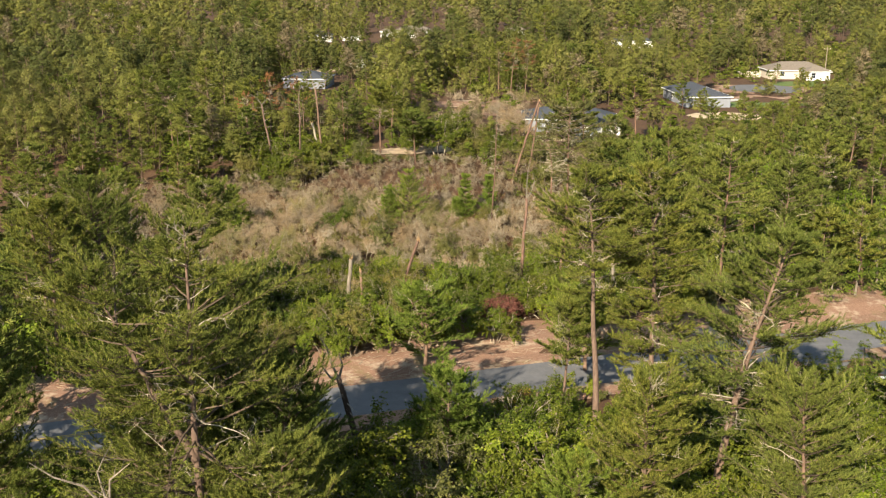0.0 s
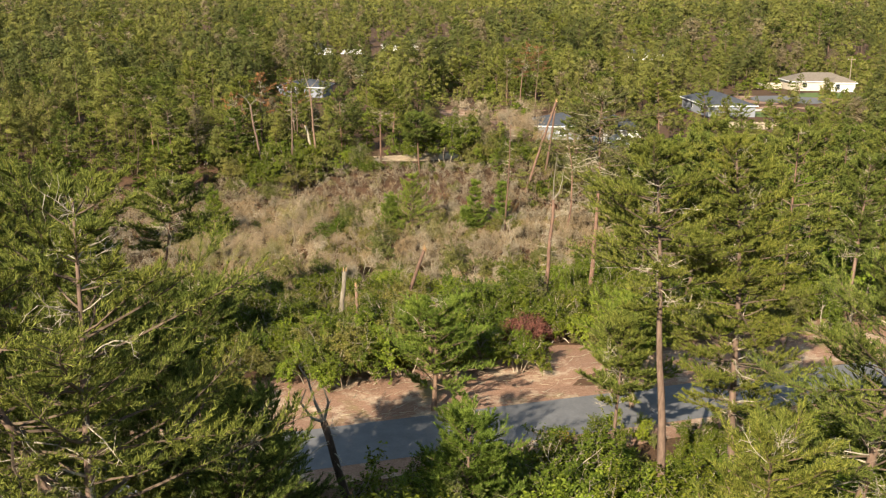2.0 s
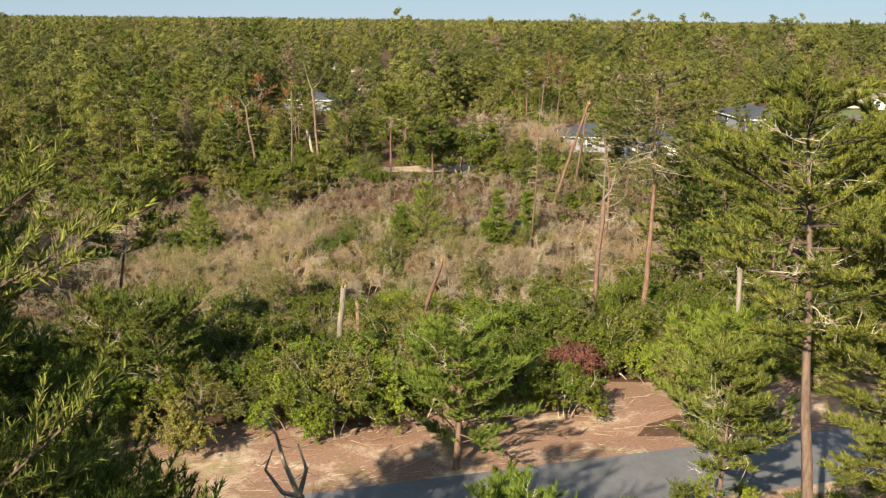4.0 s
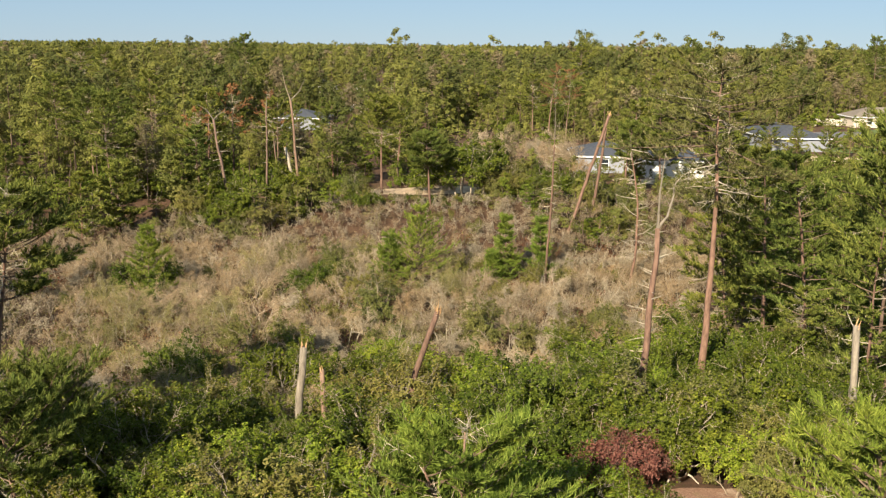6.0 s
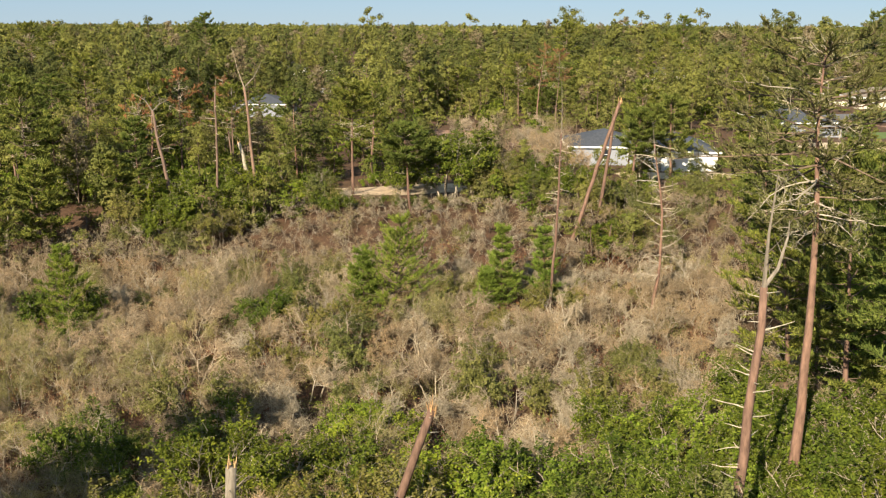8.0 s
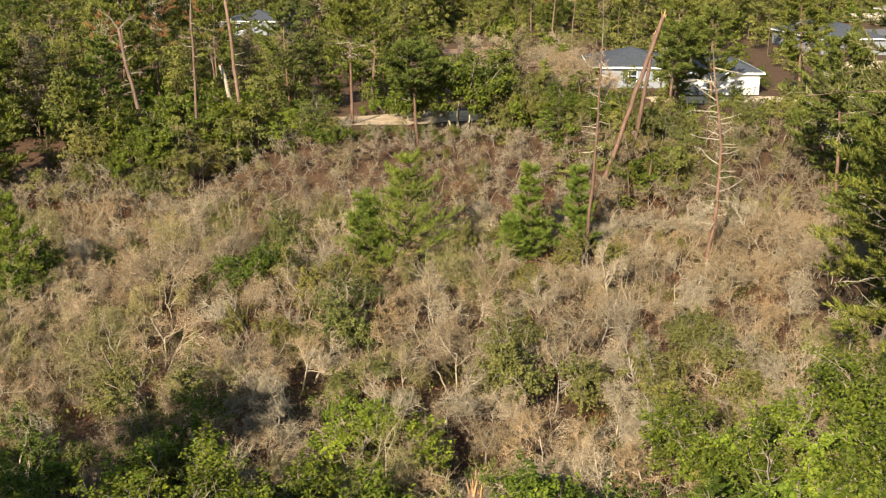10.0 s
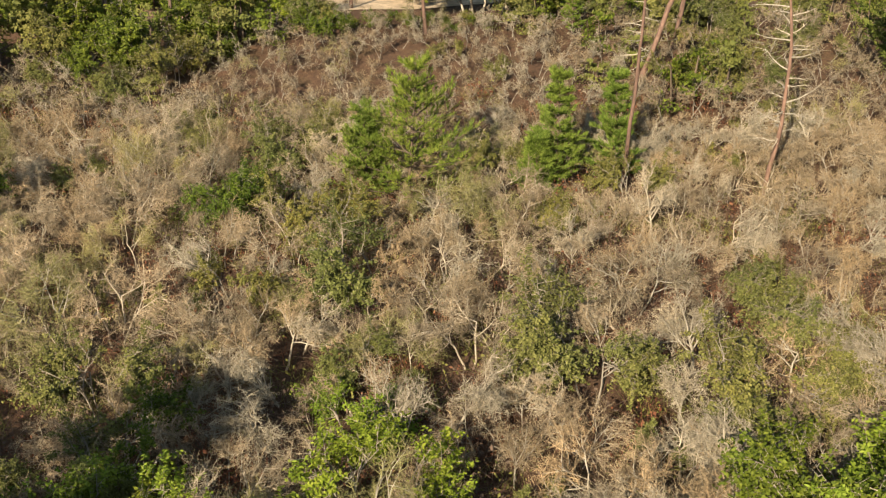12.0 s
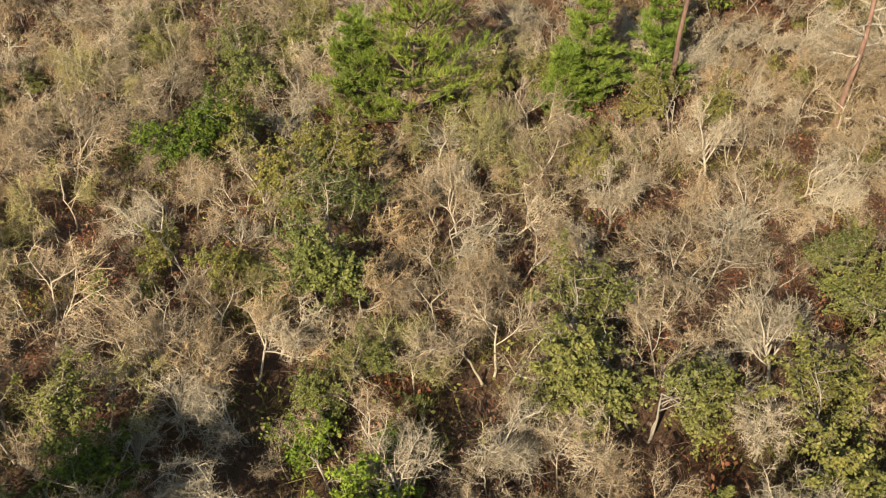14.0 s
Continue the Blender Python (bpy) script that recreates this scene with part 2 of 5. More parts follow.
def smooth01(a, b, x):
    t = min(1.0, max(0.0, (x - a) / (b - a)))
    return t * t * (3 - 2 * t)


# ---------------------------------------------------------------- the lie of the land
ROAD_Y0, ROAD_HALF = 81.4, 2.9
RC, RS = math.cos(radians(17.2)), math.sin(radians(17.2))


def road_s(x, y):
    """Metres beyond the road's middle line."""
    return -x * RS + (y - ROAD_Y0) * RC


def ground_z(x, y):
    s = road_s(x, y)
    bowl = smooth01(12, 46, s) * (1 - smooth01(156, 188, y)) * (1 - smooth01(24, 60, x)) * (1 - smooth01(70, 120, -x))
    bank = 0.35 * smooth01(4.5, 8, s) * (1 - smooth01(12, 18, s))
    rough = 0.0
    if abs(s) > 5 and y < 400:
        rough = 0.18 * noise.noise(Vector((x * 0.15, y * 0.15, 3.0)))
    return 5.0 * (1 - bowl) + bank + rough


def spread_lines(lo, hi, a, b, step, grow=1.22):
    out = list(np.arange(a, b + 0.01, step))
    d, x = step, b
    while x < hi:
        d *= grow
        x += d
        out.append(min(x, hi))
    d, x = step, a
    while x > lo:
        d *= grow
        x -= d
        out.insert(0, max(x, lo))
    return out


def ground_sheet():
    xs = spread_lines(-4500, 4500, -70, 80, 1.6)
    ys = spread_lines(-400, 4700, 20, 200, 1.6)
    v = [(x, y, ground_z(x, y)) for y in ys for x in xs]
    n = len(xs)
    f = [(j * n + i, j * n + i + 1, (j + 1) * n + i + 1, (j + 1) * n + i) for j in range(len(ys) - 1) for i in range(n - 1)]
    me = bpy.data.meshes.new("ground")
    me.from_pydata(v, [], f)
    me.materials.append(GROUND)
    tagged(new("ground", me), "brown forest floor of pine straw, leaf litter and sand", "ground", kind="structure")


def strip(name, s0, s1, x0, x1, lift, mat, label, category, wobble=0.0, step=2.0):
    """A band that follows the road between two distances from its middle line."""
    v, f = [], []
    k = 4 if s1 - s0 > 1 else 1
    n = int((x1 - x0) / step)
    for i in range(n + 1):
        along = x0 + (x1 - x0) * i / n
        for j in range(k + 1):
            s = s0 + (s1 - s0) * j / k
            if wobble and j in (0, k):
                s += wobble * noise.noise(Vector((along * 0.35, j * 7.3, 1.0)))
            x, y = along * RC - s * RS, ROAD_Y0 + along * RS + s * RC
            v.append((x, y, ground_z(x, y) + lift))
    for i in range(n):
        for j in range(k):
            a = i * (k + 1) + j
            f.append((a, a + k + 1, a + k + 2, a + 1))
    me = bpy.data.meshes.new(name)
    me.from_pydata(v, [], f)
    me.materials.append(mat)
    ob = new(name, me)
    return tagged(ob, label, category, kind="structure")


ground_sheet()
strip("road", -ROAD_HALF, ROAD_HALF, -150, 150, 0.06, ASPHALT, "grey worn asphalt two-lane road", "road")
strip("verge_far", ROAD_HALF - 0.25, 12.0, -150, 150, 0.045, LITTER, "orange pine straw and pale sand along the road", "verge", 1.0, 1.0)
strip("verge_near", -5.2, -ROAD_HALF + 0.25, -150, 150, 0.045, LITTER, "pine straw and dry grass along the road", "verge", 0.8, 1.0)
strip("road_marking", 0.07, 0.17, -150, -25, 0.066, YELLOW, "yellow painted centre line on asphalt", "road marking")
strip("road_marking", -0.17, -0.07, -150, -25, 0.066, YELLOW, "yellow painted centre line on asphalt", "road marking")


# ---------------------------------------------------------------- pines
def bent(p, d, length, n, rng, rise=0.0, kink=0.12):
    pts = [p.copy()]
    for i in range(n):
        d = (d + rv(rng) * kink + Vector((0, 0, rise))).normalized()
        p = p + d * (length / n)
        pts.append(p.copy())
    return pts


def plume(needles, q, e, out, rng, k, size, width):
    """Needles set all along a branchlet and leaning towards its end, like a bottle brush."""
    for j in range(k):
        f = (j + rng.random()) / k
        c = q.lerp(e, 0.08 + 0.92 * f)
        d = (out * 0.8 + rv(rng) * 0.75 + Vector((0, 0, 0.32))).normalized()
        side = d.cross(rv(rng)).normalized()
        needles.blade(c, d * (size * rng.uniform(0.65, 1.25) * (1.1 - 0.35 * f)), side, width)


def pine_meshes(seed, height, crown_at, radius, whorls=11, per=4, sprays=7, blades=24, size=0.4, width=0.034, lean=(0, 0),
                trunk_r=0.2, dead=0.15, flat=0.5, forks=1, needle=None, bark=None, sides=7, moss=0.0, droop=0.0, kink=0.045, cone=0.55, inner=0.38):
    """Trunk, live limbs, dead limbs and needles of one pine, foot at the origin: limbs in whorls, foliage in flat fans at their ends."""
    rng = random.Random(seed)
    trunk, wood, grey, needles = Soup(), Soup(), [], Soup()
    stems = []
    for k in range(forks):
        d = Vector((lean[0], lean[1], 1)).normalized()
        start = Vector((0, 0, -0.3))
        length = height
        if k:
            start = stems[0][6].copy()
            d = (d + Vector((-0.45, rng.uniform(-0.3, 0.3), 0))).normalized()
            length = height * 0.45
        pts = bent(start, d, length, 12, rng, 0.02, kink)
        r0 = trunk_r * (1 if not k else 0.7)
        trunk.tube(pts, [r0 * (1 - 0.88 * (i / 12) ** 1.1) + (0.12 * r0 if i == 0 else 0) for i in range(13)], sides)
        stems.append(pts)
    for li in range(whorls * per):
        k = 1 if forks > 1 and li % 3 == 2 else 0
        pts = stems[k]
        f = (li // per + 0.5 + rng.uniform(-0.28, 0.28)) / whorls
        lo = crown_at if not k else 0.25
        h = lo + (1 - lo) * f
        x = h * 12
        i = min(11, int(x))
        p = pts[i].lerp(pts[i + 1], x - i)
        shape = (1 - f ** (1.2 / flat)) ** 0.6 * (cone + (1 - cone) * min(1, f * 4 + 0.2)) if cone < 1 else (1 - f) ** flat
        ln = max(radius * 0.22, 0.7, radius * shape * rng.uniform(0.5, 1.22) * (0.75 if k else 1))
        a = 6.283 * (li % per + rng.uniform(-0.35, 0.35)) / per + 2.4 * (li // per)
        d = Vector((math.cos(a), math.sin(a), rng.uniform(-0.14, 0.26) + 0.45 * f * f - droop)).normalized()
        r = 0.014 + 0.009 * ln
        if rng.random() < dead * (1.8 if f < 0.35 else 0.6):
            w = Soup()
            lp = bent(p, d, ln * rng.uniform(0.5, 0.8), 5, rng, 0.0, 0.3)
            r *= 0.8
            w.tube(lp, [r, r * 0.8, r * 0.65, r * 0.5, r * 0.35, r * 0.15], 4, False)
            for _ in range(9):
                x = rng.uniform(1.2, 4.95)
                q = lp[int(x)].lerp(lp[int(x) + 1], x - int(x))
                e = q + (d * 0.5 + rv(rng, 0.1)).normalized() * rng.uniform(0.3, 0.9)
                w.spike(q, e, 0.016)
                for _ in range(2):
                    m = q.lerp(e, rng.uniform(0.3, 0.9))
                    w.spike(m, m + (e - q + rv(rng) * 0.5).normalized() * rng.uniform(0.2, 0.5), 0.011)
                if rng.random() < moss:
                    plume(needles, q, e, (e - q).normalized(), rng, blades // 2, size * 0.8, width)
            grey.append(w)
            continue
        lp = bent(p, d, ln, 5, rng, 0.05, 0.15)
        wood.tube(lp, [r, r * 0.85, r * 0.68, r * 0.5, r * 0.34, r * 0.15], 4, False)
        n = max(3, int(sprays * (0.45 + 0.55 * ln / radius)))
        for s in range(n):
            g = inner + (1 - inner) * (s + rng.random()) / n
            x = min(4.99, g * 5)
            i = int(x)
            q = lp[i].lerp(lp[i + 1], x - i)
            fwd = (lp[i + 1] - lp[i]).normalized()
            side = fwd.cross(Vector((0, 0, 1))).normalized() * (1 if s % 2 else -1)
            if s == n - 1:
                side *= 0.1
            sd = (fwd * 0.7 + side * rng.uniform(0.35, 1.0) + Vector((0, 0, rng.uniform(0.0, 0.6))) + rv(rng) * 0.35).normalized()
            sl = ln * 0.21 * (1.25 - 0.6 * g) * rng.uniform(0.6, 1.3) + 0.26
            e = q + sd * sl
            wood.spike(q, e, 0.013 + 0.006 * sl)
            plume(needles, q, e, sd, rng, blades, size, width)
    return trunk, wood, grey, needles, needle or NEEDLE, bark or BARK


def pine_thing(name, m, data, label, group="", category="pine tree"):
    trunk, wood, grey, needles, nm, bm = data
    ob = new(name)
    part("trunk", trunk, bm, ob, smooth=True)
    if wood.f:
        part("limb_framework", wood, LIMB, ob)
    for w in grey:
        part("dead_branch", w, DEADWOOD, ob, "bare grey dead branch")
    if needles.f:
        part("crown", needles, nm, ob)
    ob.matrix_basis = m
    return tagged(ob, label, category, group)


def on_ground(x, y, turn=0.0, size=1.0, sink=0.05):
    return pose(x, y, ground_z(x, y) - sink, 0, 0, turn) @ Matrix.Scale(size, 4)


spots = []


def free(x, y, gap):
    for a, b in spots:
        if (a - x) ** 2 + (b - y) ** 2 < gap * gap:
            return False
    spots.append((x, y))
    return True


placed_patterns = set()


def plant(patterns, k, m):
    """Sets the pattern itself the first time, a copy of it afterwards."""
    ob = patterns[k]
    if ob.name not in placed_patterns:
        placed_patterns.add(ob.name)
        ob.matrix_basis = m
        return ob
    return copy_thing(ob, m)


def joined(name, pieces, mat_list, label, category):
    """Many copies of plain meshes as one object of kind stuff: pieces are (mesh, matrix, material number)."""
    vs, loops, starts, mats = [], [], [], []
    base = lbase = 0
    for me, m, k in pieces:
        n = len(me.vertices)
        co = np.empty(n * 3, np.float32)
        me.vertices.foreach_get("co", co)
        mm = np.array(m)
        vs.append(co.reshape(-1, 3) @ mm[:3, :3].T + mm[:3, 3])
        lp = np.empty(len(me.loops), np.int32)
        me.loops.foreach_get("vertex_index", lp)
        st = np.empty(len(me.polygons), np.int32)
        me.polygons.foreach_get("loop_start", st)
        loops.append(lp + base)
        starts.append(st + lbase)
        mi = np.empty(len(st), np.int32)
        me.polygons.foreach_get("material_index", mi)
        mats.append(np.where(mi > 0, len(mat_list) - 1, k).astype(np.int32))
        base += n
        lbase += len(lp)
    out = bpy.data.meshes.new(name)
    v, lp, st = np.concatenate(vs), np.concatenate(loops), np.concatenate(starts)
    out.vertices.add(len(v))
    out.vertices.foreach_set("co", v.astype(np.float32).ravel())
    out.loops.add(len(lp))
    out.loops.foreach_set("vertex_index", lp)
    out.polygons.add(len(st))
    out.polygons.foreach_set("loop_start", st)
    for mt in mat_list:
        out.materials.append(mt)
    out.polygons.foreach_set("material_index", np.concatenate(mats))
    out.update(calc_edges=True)
    return tagged(new(name, out), label, category, kind="stuff")


# clearings with houses, drives and sandy lots: x, y, radius
LOTS = [(26, 217, 13), (36, 222, 9), (65, 260, 15), (66, 236, 9), (80, 262, 12), (90, 288, 13), (108, 316, 14), (86, 305, 8),
        (-36, 285, 12), (-39, 322, 12), (-38, 300, 8), (-55, 460, 14), (-56, 440, 10), (-34, 470, 16), (-34, 450, 14), (-12, 484, 15), (-12, 462, 12),
        (35, 495, 8), (78, 430, 10), (78, 412, 9), (88, 380, 9), (10, 258, 11), (18, 240, 8), (0, 262, 8), (-26, 350, 10), (40, 240, 8)]


def in_lot(x, y, more=0.0):
    return any((x - a) ** 2 + (y - b) ** 2 < (r + more) ** 2 for a, b, r in LOTS)


def sight_limit(x, y):
    """Height that growth may reach in front of a clearing and still leave it in view from the air."""
    best = 99.0
    for a, b, r in LOTS:
        gap = b - r - y
        if 0 < gap < 75 and abs(x - a * y / b) < r * 1.0:
            best = min(best, 1.5 + gap * (0.11 if b < 240 else 0.112 if b < 300 else 0.1 if b < 340 else 34 / b))
    return best


def in_glade(x, y):
    """Sandy strip behind the scrub, kept open."""
    return (abs(y - (191 + 0.32 * x * (x < 0) * 0.9)) < 3.5 and -48 < x < 3) or (-17 < x < 2 and 171 < y < 197)


# big pines near the flight line: x, y, seed, height, crown base, radius, lean, trunk, forks, dead, needle size
NEAR_PINES = [
    (-11.5, 47.6, 11, 23.0, 0.16, 6.4, (0.0, 0.0), 0.30, 2, 0.26),
    (-9.3, 53.5, 41, 14.5, 0.12, 3.9, (0.0, 0.0), 0.2, 1, 0.15),
    (-10.4, 57.6, 45, 12.5, 0.10, 4.0, (0.0, 0.0), 0.18, 1, 0.15),
    (-14.5, 52.5, 31, 15.0, 0.12, 4.4, (-0.05, 0.0), 0.18, 1, 0.15),
    (-16.5, 57.5, 42, 20.0, 0.10, 3.8, (0.0, 0.0), 0.18, 1, 0.15),
    # next one: mostly out of view, added to throw shade on the road
    (-21.5, 47.0, 44, 18.0, 0.30, 3.2, (0.0, 0.0), 0.22, 1, 0.15),
    (-34.0, 87.0, 46, 15.0, 0.25, 4.2, (0.0, 0.0), 0.2, 1, 0.2),
    (-22.0, 93.0, 47, 7.0, 0.15, 4.0, (0.0, 0.0), 0.2, 1, 0.2),
    (-19.5, 97.0, 50, 6.5, 0.12, 3.6, (0.0, 0.0), 0.16, 1, 0.2),
    (-8.6, 60.0, 43, 9.6, 0.10, 3.2, (0.0, 0.0), 0.15, 1, 0.1),
    (-13.0, 62.5, 48, 15.0, 0.10, 3.7, (0.0, 0.0), 0.16, 1, 0.15),
    (-8.6, 45.0, 32, 14.0, 0.15, 4.2, (0.03, 0.0), 0.20, 1, 0.2),
    (10.7, 67.5, 12, 21.3, 0.62, 4.2, (0.01, 0.0), 0.29, 1, 0.2),
    (15.2, 69.6, 13, 21.6, 0.30, 4.0, (0.0, 0.0), 0.28, 1, 0.2),
    (16.0, 58.2, 33, 20.3, 0.38, 4.9, (0.15, 0.0), 0.31, 1, 0.22),
    (10.8, 52.0, 34, 13.8, 0.14, 4.3, (0.0, 0.0), 0.2, 1, 0.15),
    (6.8, 50.5, 36, 9.6, 0.12, 3.6, (0.0, 0.0), 0.17, 1, 0.12),
    (20.6, 54.0, 39, 13.0, 0.15, 4.4, (0.0, 0.0), 0.2, 1, 0.15),
    (0.4, 65.4, 14, 8.6, 0.10, 3.0, (0.0, 0.0), 0.17, 1, 0.1),
    (9.2, 73.8, 35, 10.3, 0.52, 2.6, (0.0, 0.0), 0.16, 1, 0.2),
    (-1.4, 84.8, 15, 8.3, 0.20, 4.1, (0.02, 0.06), 0.22, 2, 0.15),
    (12.6, 85.5, 16, 8.0, 0.20, 4.4, (0.0, 0.05), 0.2, 1, 0.2),
    (-30.0, 90.5, 38, 16.5, 0.30, 4.8, (0.0, 0.0), 0.2, 1, 0.2),
    (-32.0, 98.0, 37, 13.0, 0.40, 4.2, (0.0, 0.0), 0.2, 1, 0.2),
    (-18.5, 91.0, 40, 7.0, 0.20, 3.2, (0.0, 0.0), 0.16, 1, 0.2),
    (35.2, 104.8, 49, 14.5, 0.40, 4.0, (0.0, 0.0), 0.22, 1, 0.25),
]
for x, y, seed, h, cb, r, lean, tr, forks, dead in NEAR_PINES:
    tall = h > 18
    d = pine_meshes(seed, h, cb, r, int(h * (1 - cb) / (0.85 if tall else 0.75)) + 3, 7 if tall else 6, 22 if y < 70 else 18, 56 if y < 70 else 40,
                    0.25 if y < 70 else 0.30, 0.016 if y < 70 else 0.022, lean, tr, dead, 0.34, forks, moss=0.3, inner=0.34 if tall else 0.22, droop=0.0 if tall else -0.3, needle=NEEDLE_YOUNG if seed in (14, 15, 16, 36) else None)
    pine_thing("pine_tree", on_ground(x, y), d, "tall green pine with reddish bark and some bare limbs" if tall else "bushy green pine with low limbs beside the road", "roadside pines")
    spots.append((x, y))
# the old pine at the edge of the scrub, half dead and hung with grey lichen
d = pine_meshes(17, 21.5, 0.60, 5.2, 12, 7, 12, 30, 0.32, 0.03, (0.13, 0.0), 0.27, 0.45, 0.2, 1, bark=BARK_RED, needle=LICHEN_NEEDLE, moss=0.7, droop=0.3, kink=0.06)
pine_thing("pine_tree", on_ground(13.6, 114.5), d, "tall half-dead pine with a bare red trunk and grey lichened branches", "roadside pines")
spots.append((14.2, 115.5))

# pine patterns that the woods repeat: tall, bushy and young
WOOD_PINES = []
for k in range(10):
    rng = random.Random(100 + k)
    kind = k % 3
    h, cb, r = ((rng.uniform(14, 18), rng.uniform(0.42, 0.58), rng.uniform(3.0, 4.2)),
                (rng.uniform(11, 15), rng.uniform(0.18, 0.3), rng.uniform(3.2, 4.2)),
                (rng.uniform(8, 12), rng.uniform(0.15, 0.3), rng.uniform(2.4, 3.2)))[kind]
    d = pine_meshes(200 + k, h, cb, r, 11, 5, 12, 22, 0.44, 0.05,
                    (rng.uniform(-0.06, 0.06), rng.uniform(-0.06, 0.06)), 0.17, (0.16, 0.1, 0.05)[kind], 0.42, sides=5, kink=0.06,
                    bark=(BARK, BARK_RED, BARK)[kind], needle=NEEDLE if k != 5 else NEEDLE_YOUNG)
    WOOD_PINES.append(pine_thing("pine_tree", pose(0, 0, -60), d, ("tall green pine with a bare reddish trunk", "bushy green pine with low limbs",
                                 "young dense green pine")[kind] + " in the woods", "woodland pines"))

rng = random.Random(5)
count = tries = 0
while count < 182 and tries < 40000:
    tries += 1
    z = rng.random()
    if z < 0.60:
        x, y = rng.uniform(-85, 100), 178 + 150 * rng.random() ** 1.25
    elif z < 0.84:
        x, y = rng.uniform(19, 75), rng.uniform(96, 185)
    elif z < 0.93:
        x, y = (rng.uniform(-75, -40), rng.uniform(82, 150)) if z < 0.88 else (rng.uniform(-64, -34), rng.uniform(163, 180))
    else:
        x, y = rng.choice((-1, 1)) * rng.uniform(30, 48), rng.uniform(35, 70)
    if in_lot(x, y, 2) or in_glade(x, y) or abs(x) > 0.5 * y + 14 or -6.5 < road_s(x, y) < 11 or (y < 172 and -38 < x < (18.5 if y < 118 else 23.5) + max(0, 0.32 * (y - 138)) and y > 96):
        continue
    if (16 < x < 46 and 185 < y < 212) and rng.random() < 0.75:
        continue
    if not free(x, y, 3.0 + 1.5 * noise.noise(Vector((x * 0.05, y * 0.05, 2)))):
        continue
    size = min(rng.uniform(0.75, 1.15), sight_limit(x, y) / 13)
    if size < 0.4:
        continue
    plant(WOOD_PINES, rng.randrange(10), on_ground(x, y, rng.uniform(0, 360), size))
    count += 1
# emergent old trees that break the skyline
for x, y, k, size in [(62, 350, 0, 1.4), (70, 362, 3, 1.45), (84, 356, 6, 1.4), (97, 372, 9, 1.4), (112, 366, 0, 1.5), (128, 372, 3, 1.55), (60, 400, 6, 1.6), (150, 420, 0, 1.7),
                      (-60, 340, 3, 1.45), (-95, 330, 0, 1.5), (-30, 380, 6, 1.4), (5, 390, 9, 1.45), (-120, 380, 0, 1.6), (35, 345, 3, 1.35), (-78, 300, 6, 1.3), (-50, 260, 0, 1.25)]:
    plant(WOOD_PINES, k, on_ground(x, y, 37 * k + x, size))
for x, y, k, size in ((-40.5, 272, 1, 0.72), (-34.5, 270, 4, 0.62), (-31, 276, 7, 0.7), (62, 241, 1, 0.5), (60, 236, 7, 0.5), (71, 240, 4, 0.45), (98, 300, 1, 0.5), (104, 298, 4, 0.42), (58, 245, 4, 0.6), (-42, 334, 1, 0.75), (-33, 333, 4, 0.6), (23.6, 197, 1, 0.5), (25.4, 200, 7, 0.5), (26.0, 206, 4, 0.42)):
    plant(WOOD_PINES, k, on_ground(x, y, 53 * x, size))
# the last four, mostly out of view, are added to shade bushes on the left
for x, y, k, size in ((-44, 108, 1, 0.95), (-49, 117, 4, 1.0), (-53, 126, 7, 0.95), (-57, 137, 0, 0.95), (-46, 127, 8, 0.9), (-60, 148, 1, 1.0), (-52, 140, 2, 1.0), (-41, 100, 7, 0.9), (-62, 160, 4, 1.0), (-48, 98, 0, 0.9), (-32, 66, 1, 1.45), (-36, 68, 3, 1.3), (-33, 60, 4, 1.4), (-39, 74, 1, 1.2)):
    plant(WOOD_PINES, k, on_ground(x, y, 71 * x, size))
    spots.append((x, y))
# woods carried on unseen behind and beside the start, added to cast shade ahead
srng = random.Random(6)
for _ in range(34):
    x, y = srng.choice((srng.uniform(-52, -9), srng.uniform(14, 50))), srng.uniform(-6, 31)
    if free(x, y, 4.0):
        plant(WOOD_PINES, srng.choice((0, 1, 3, 4, 6, 7)), on_ground(x, y, srng.uniform(0, 360), srng.uniform(0.9, 1.15)))
for x, y, size in ((34, 163, 0.78), (37, 167, 0.75), (40.5, 169, 0.78), (43, 160, 0.8), (31, 171, 0.74), (46, 166, 0.8), (58, 198, 0.7), (61, 203, 0.68), (64, 196, 0.72), (55, 204, 0.7), (67, 201, 0.7)):
    plant(WOOD_PINES, (1, 4, 7)[int(x) % 3], on_ground(x, y, 31 * x, size))
    spots.append((x, y))
for x, y, size in ((-17.5, 63, 0.55), (-33, 70, 0.95), (-19, 40, 0.9), (-12, 37, 0.9), (-29, 55, 0.95)):
    plant(WOOD_PINES, (1, 4, 7)[int(x) % 3], on_ground(x, y, 31 * x, size))
    spots.append((x, y))
wood_spots = list(spots)


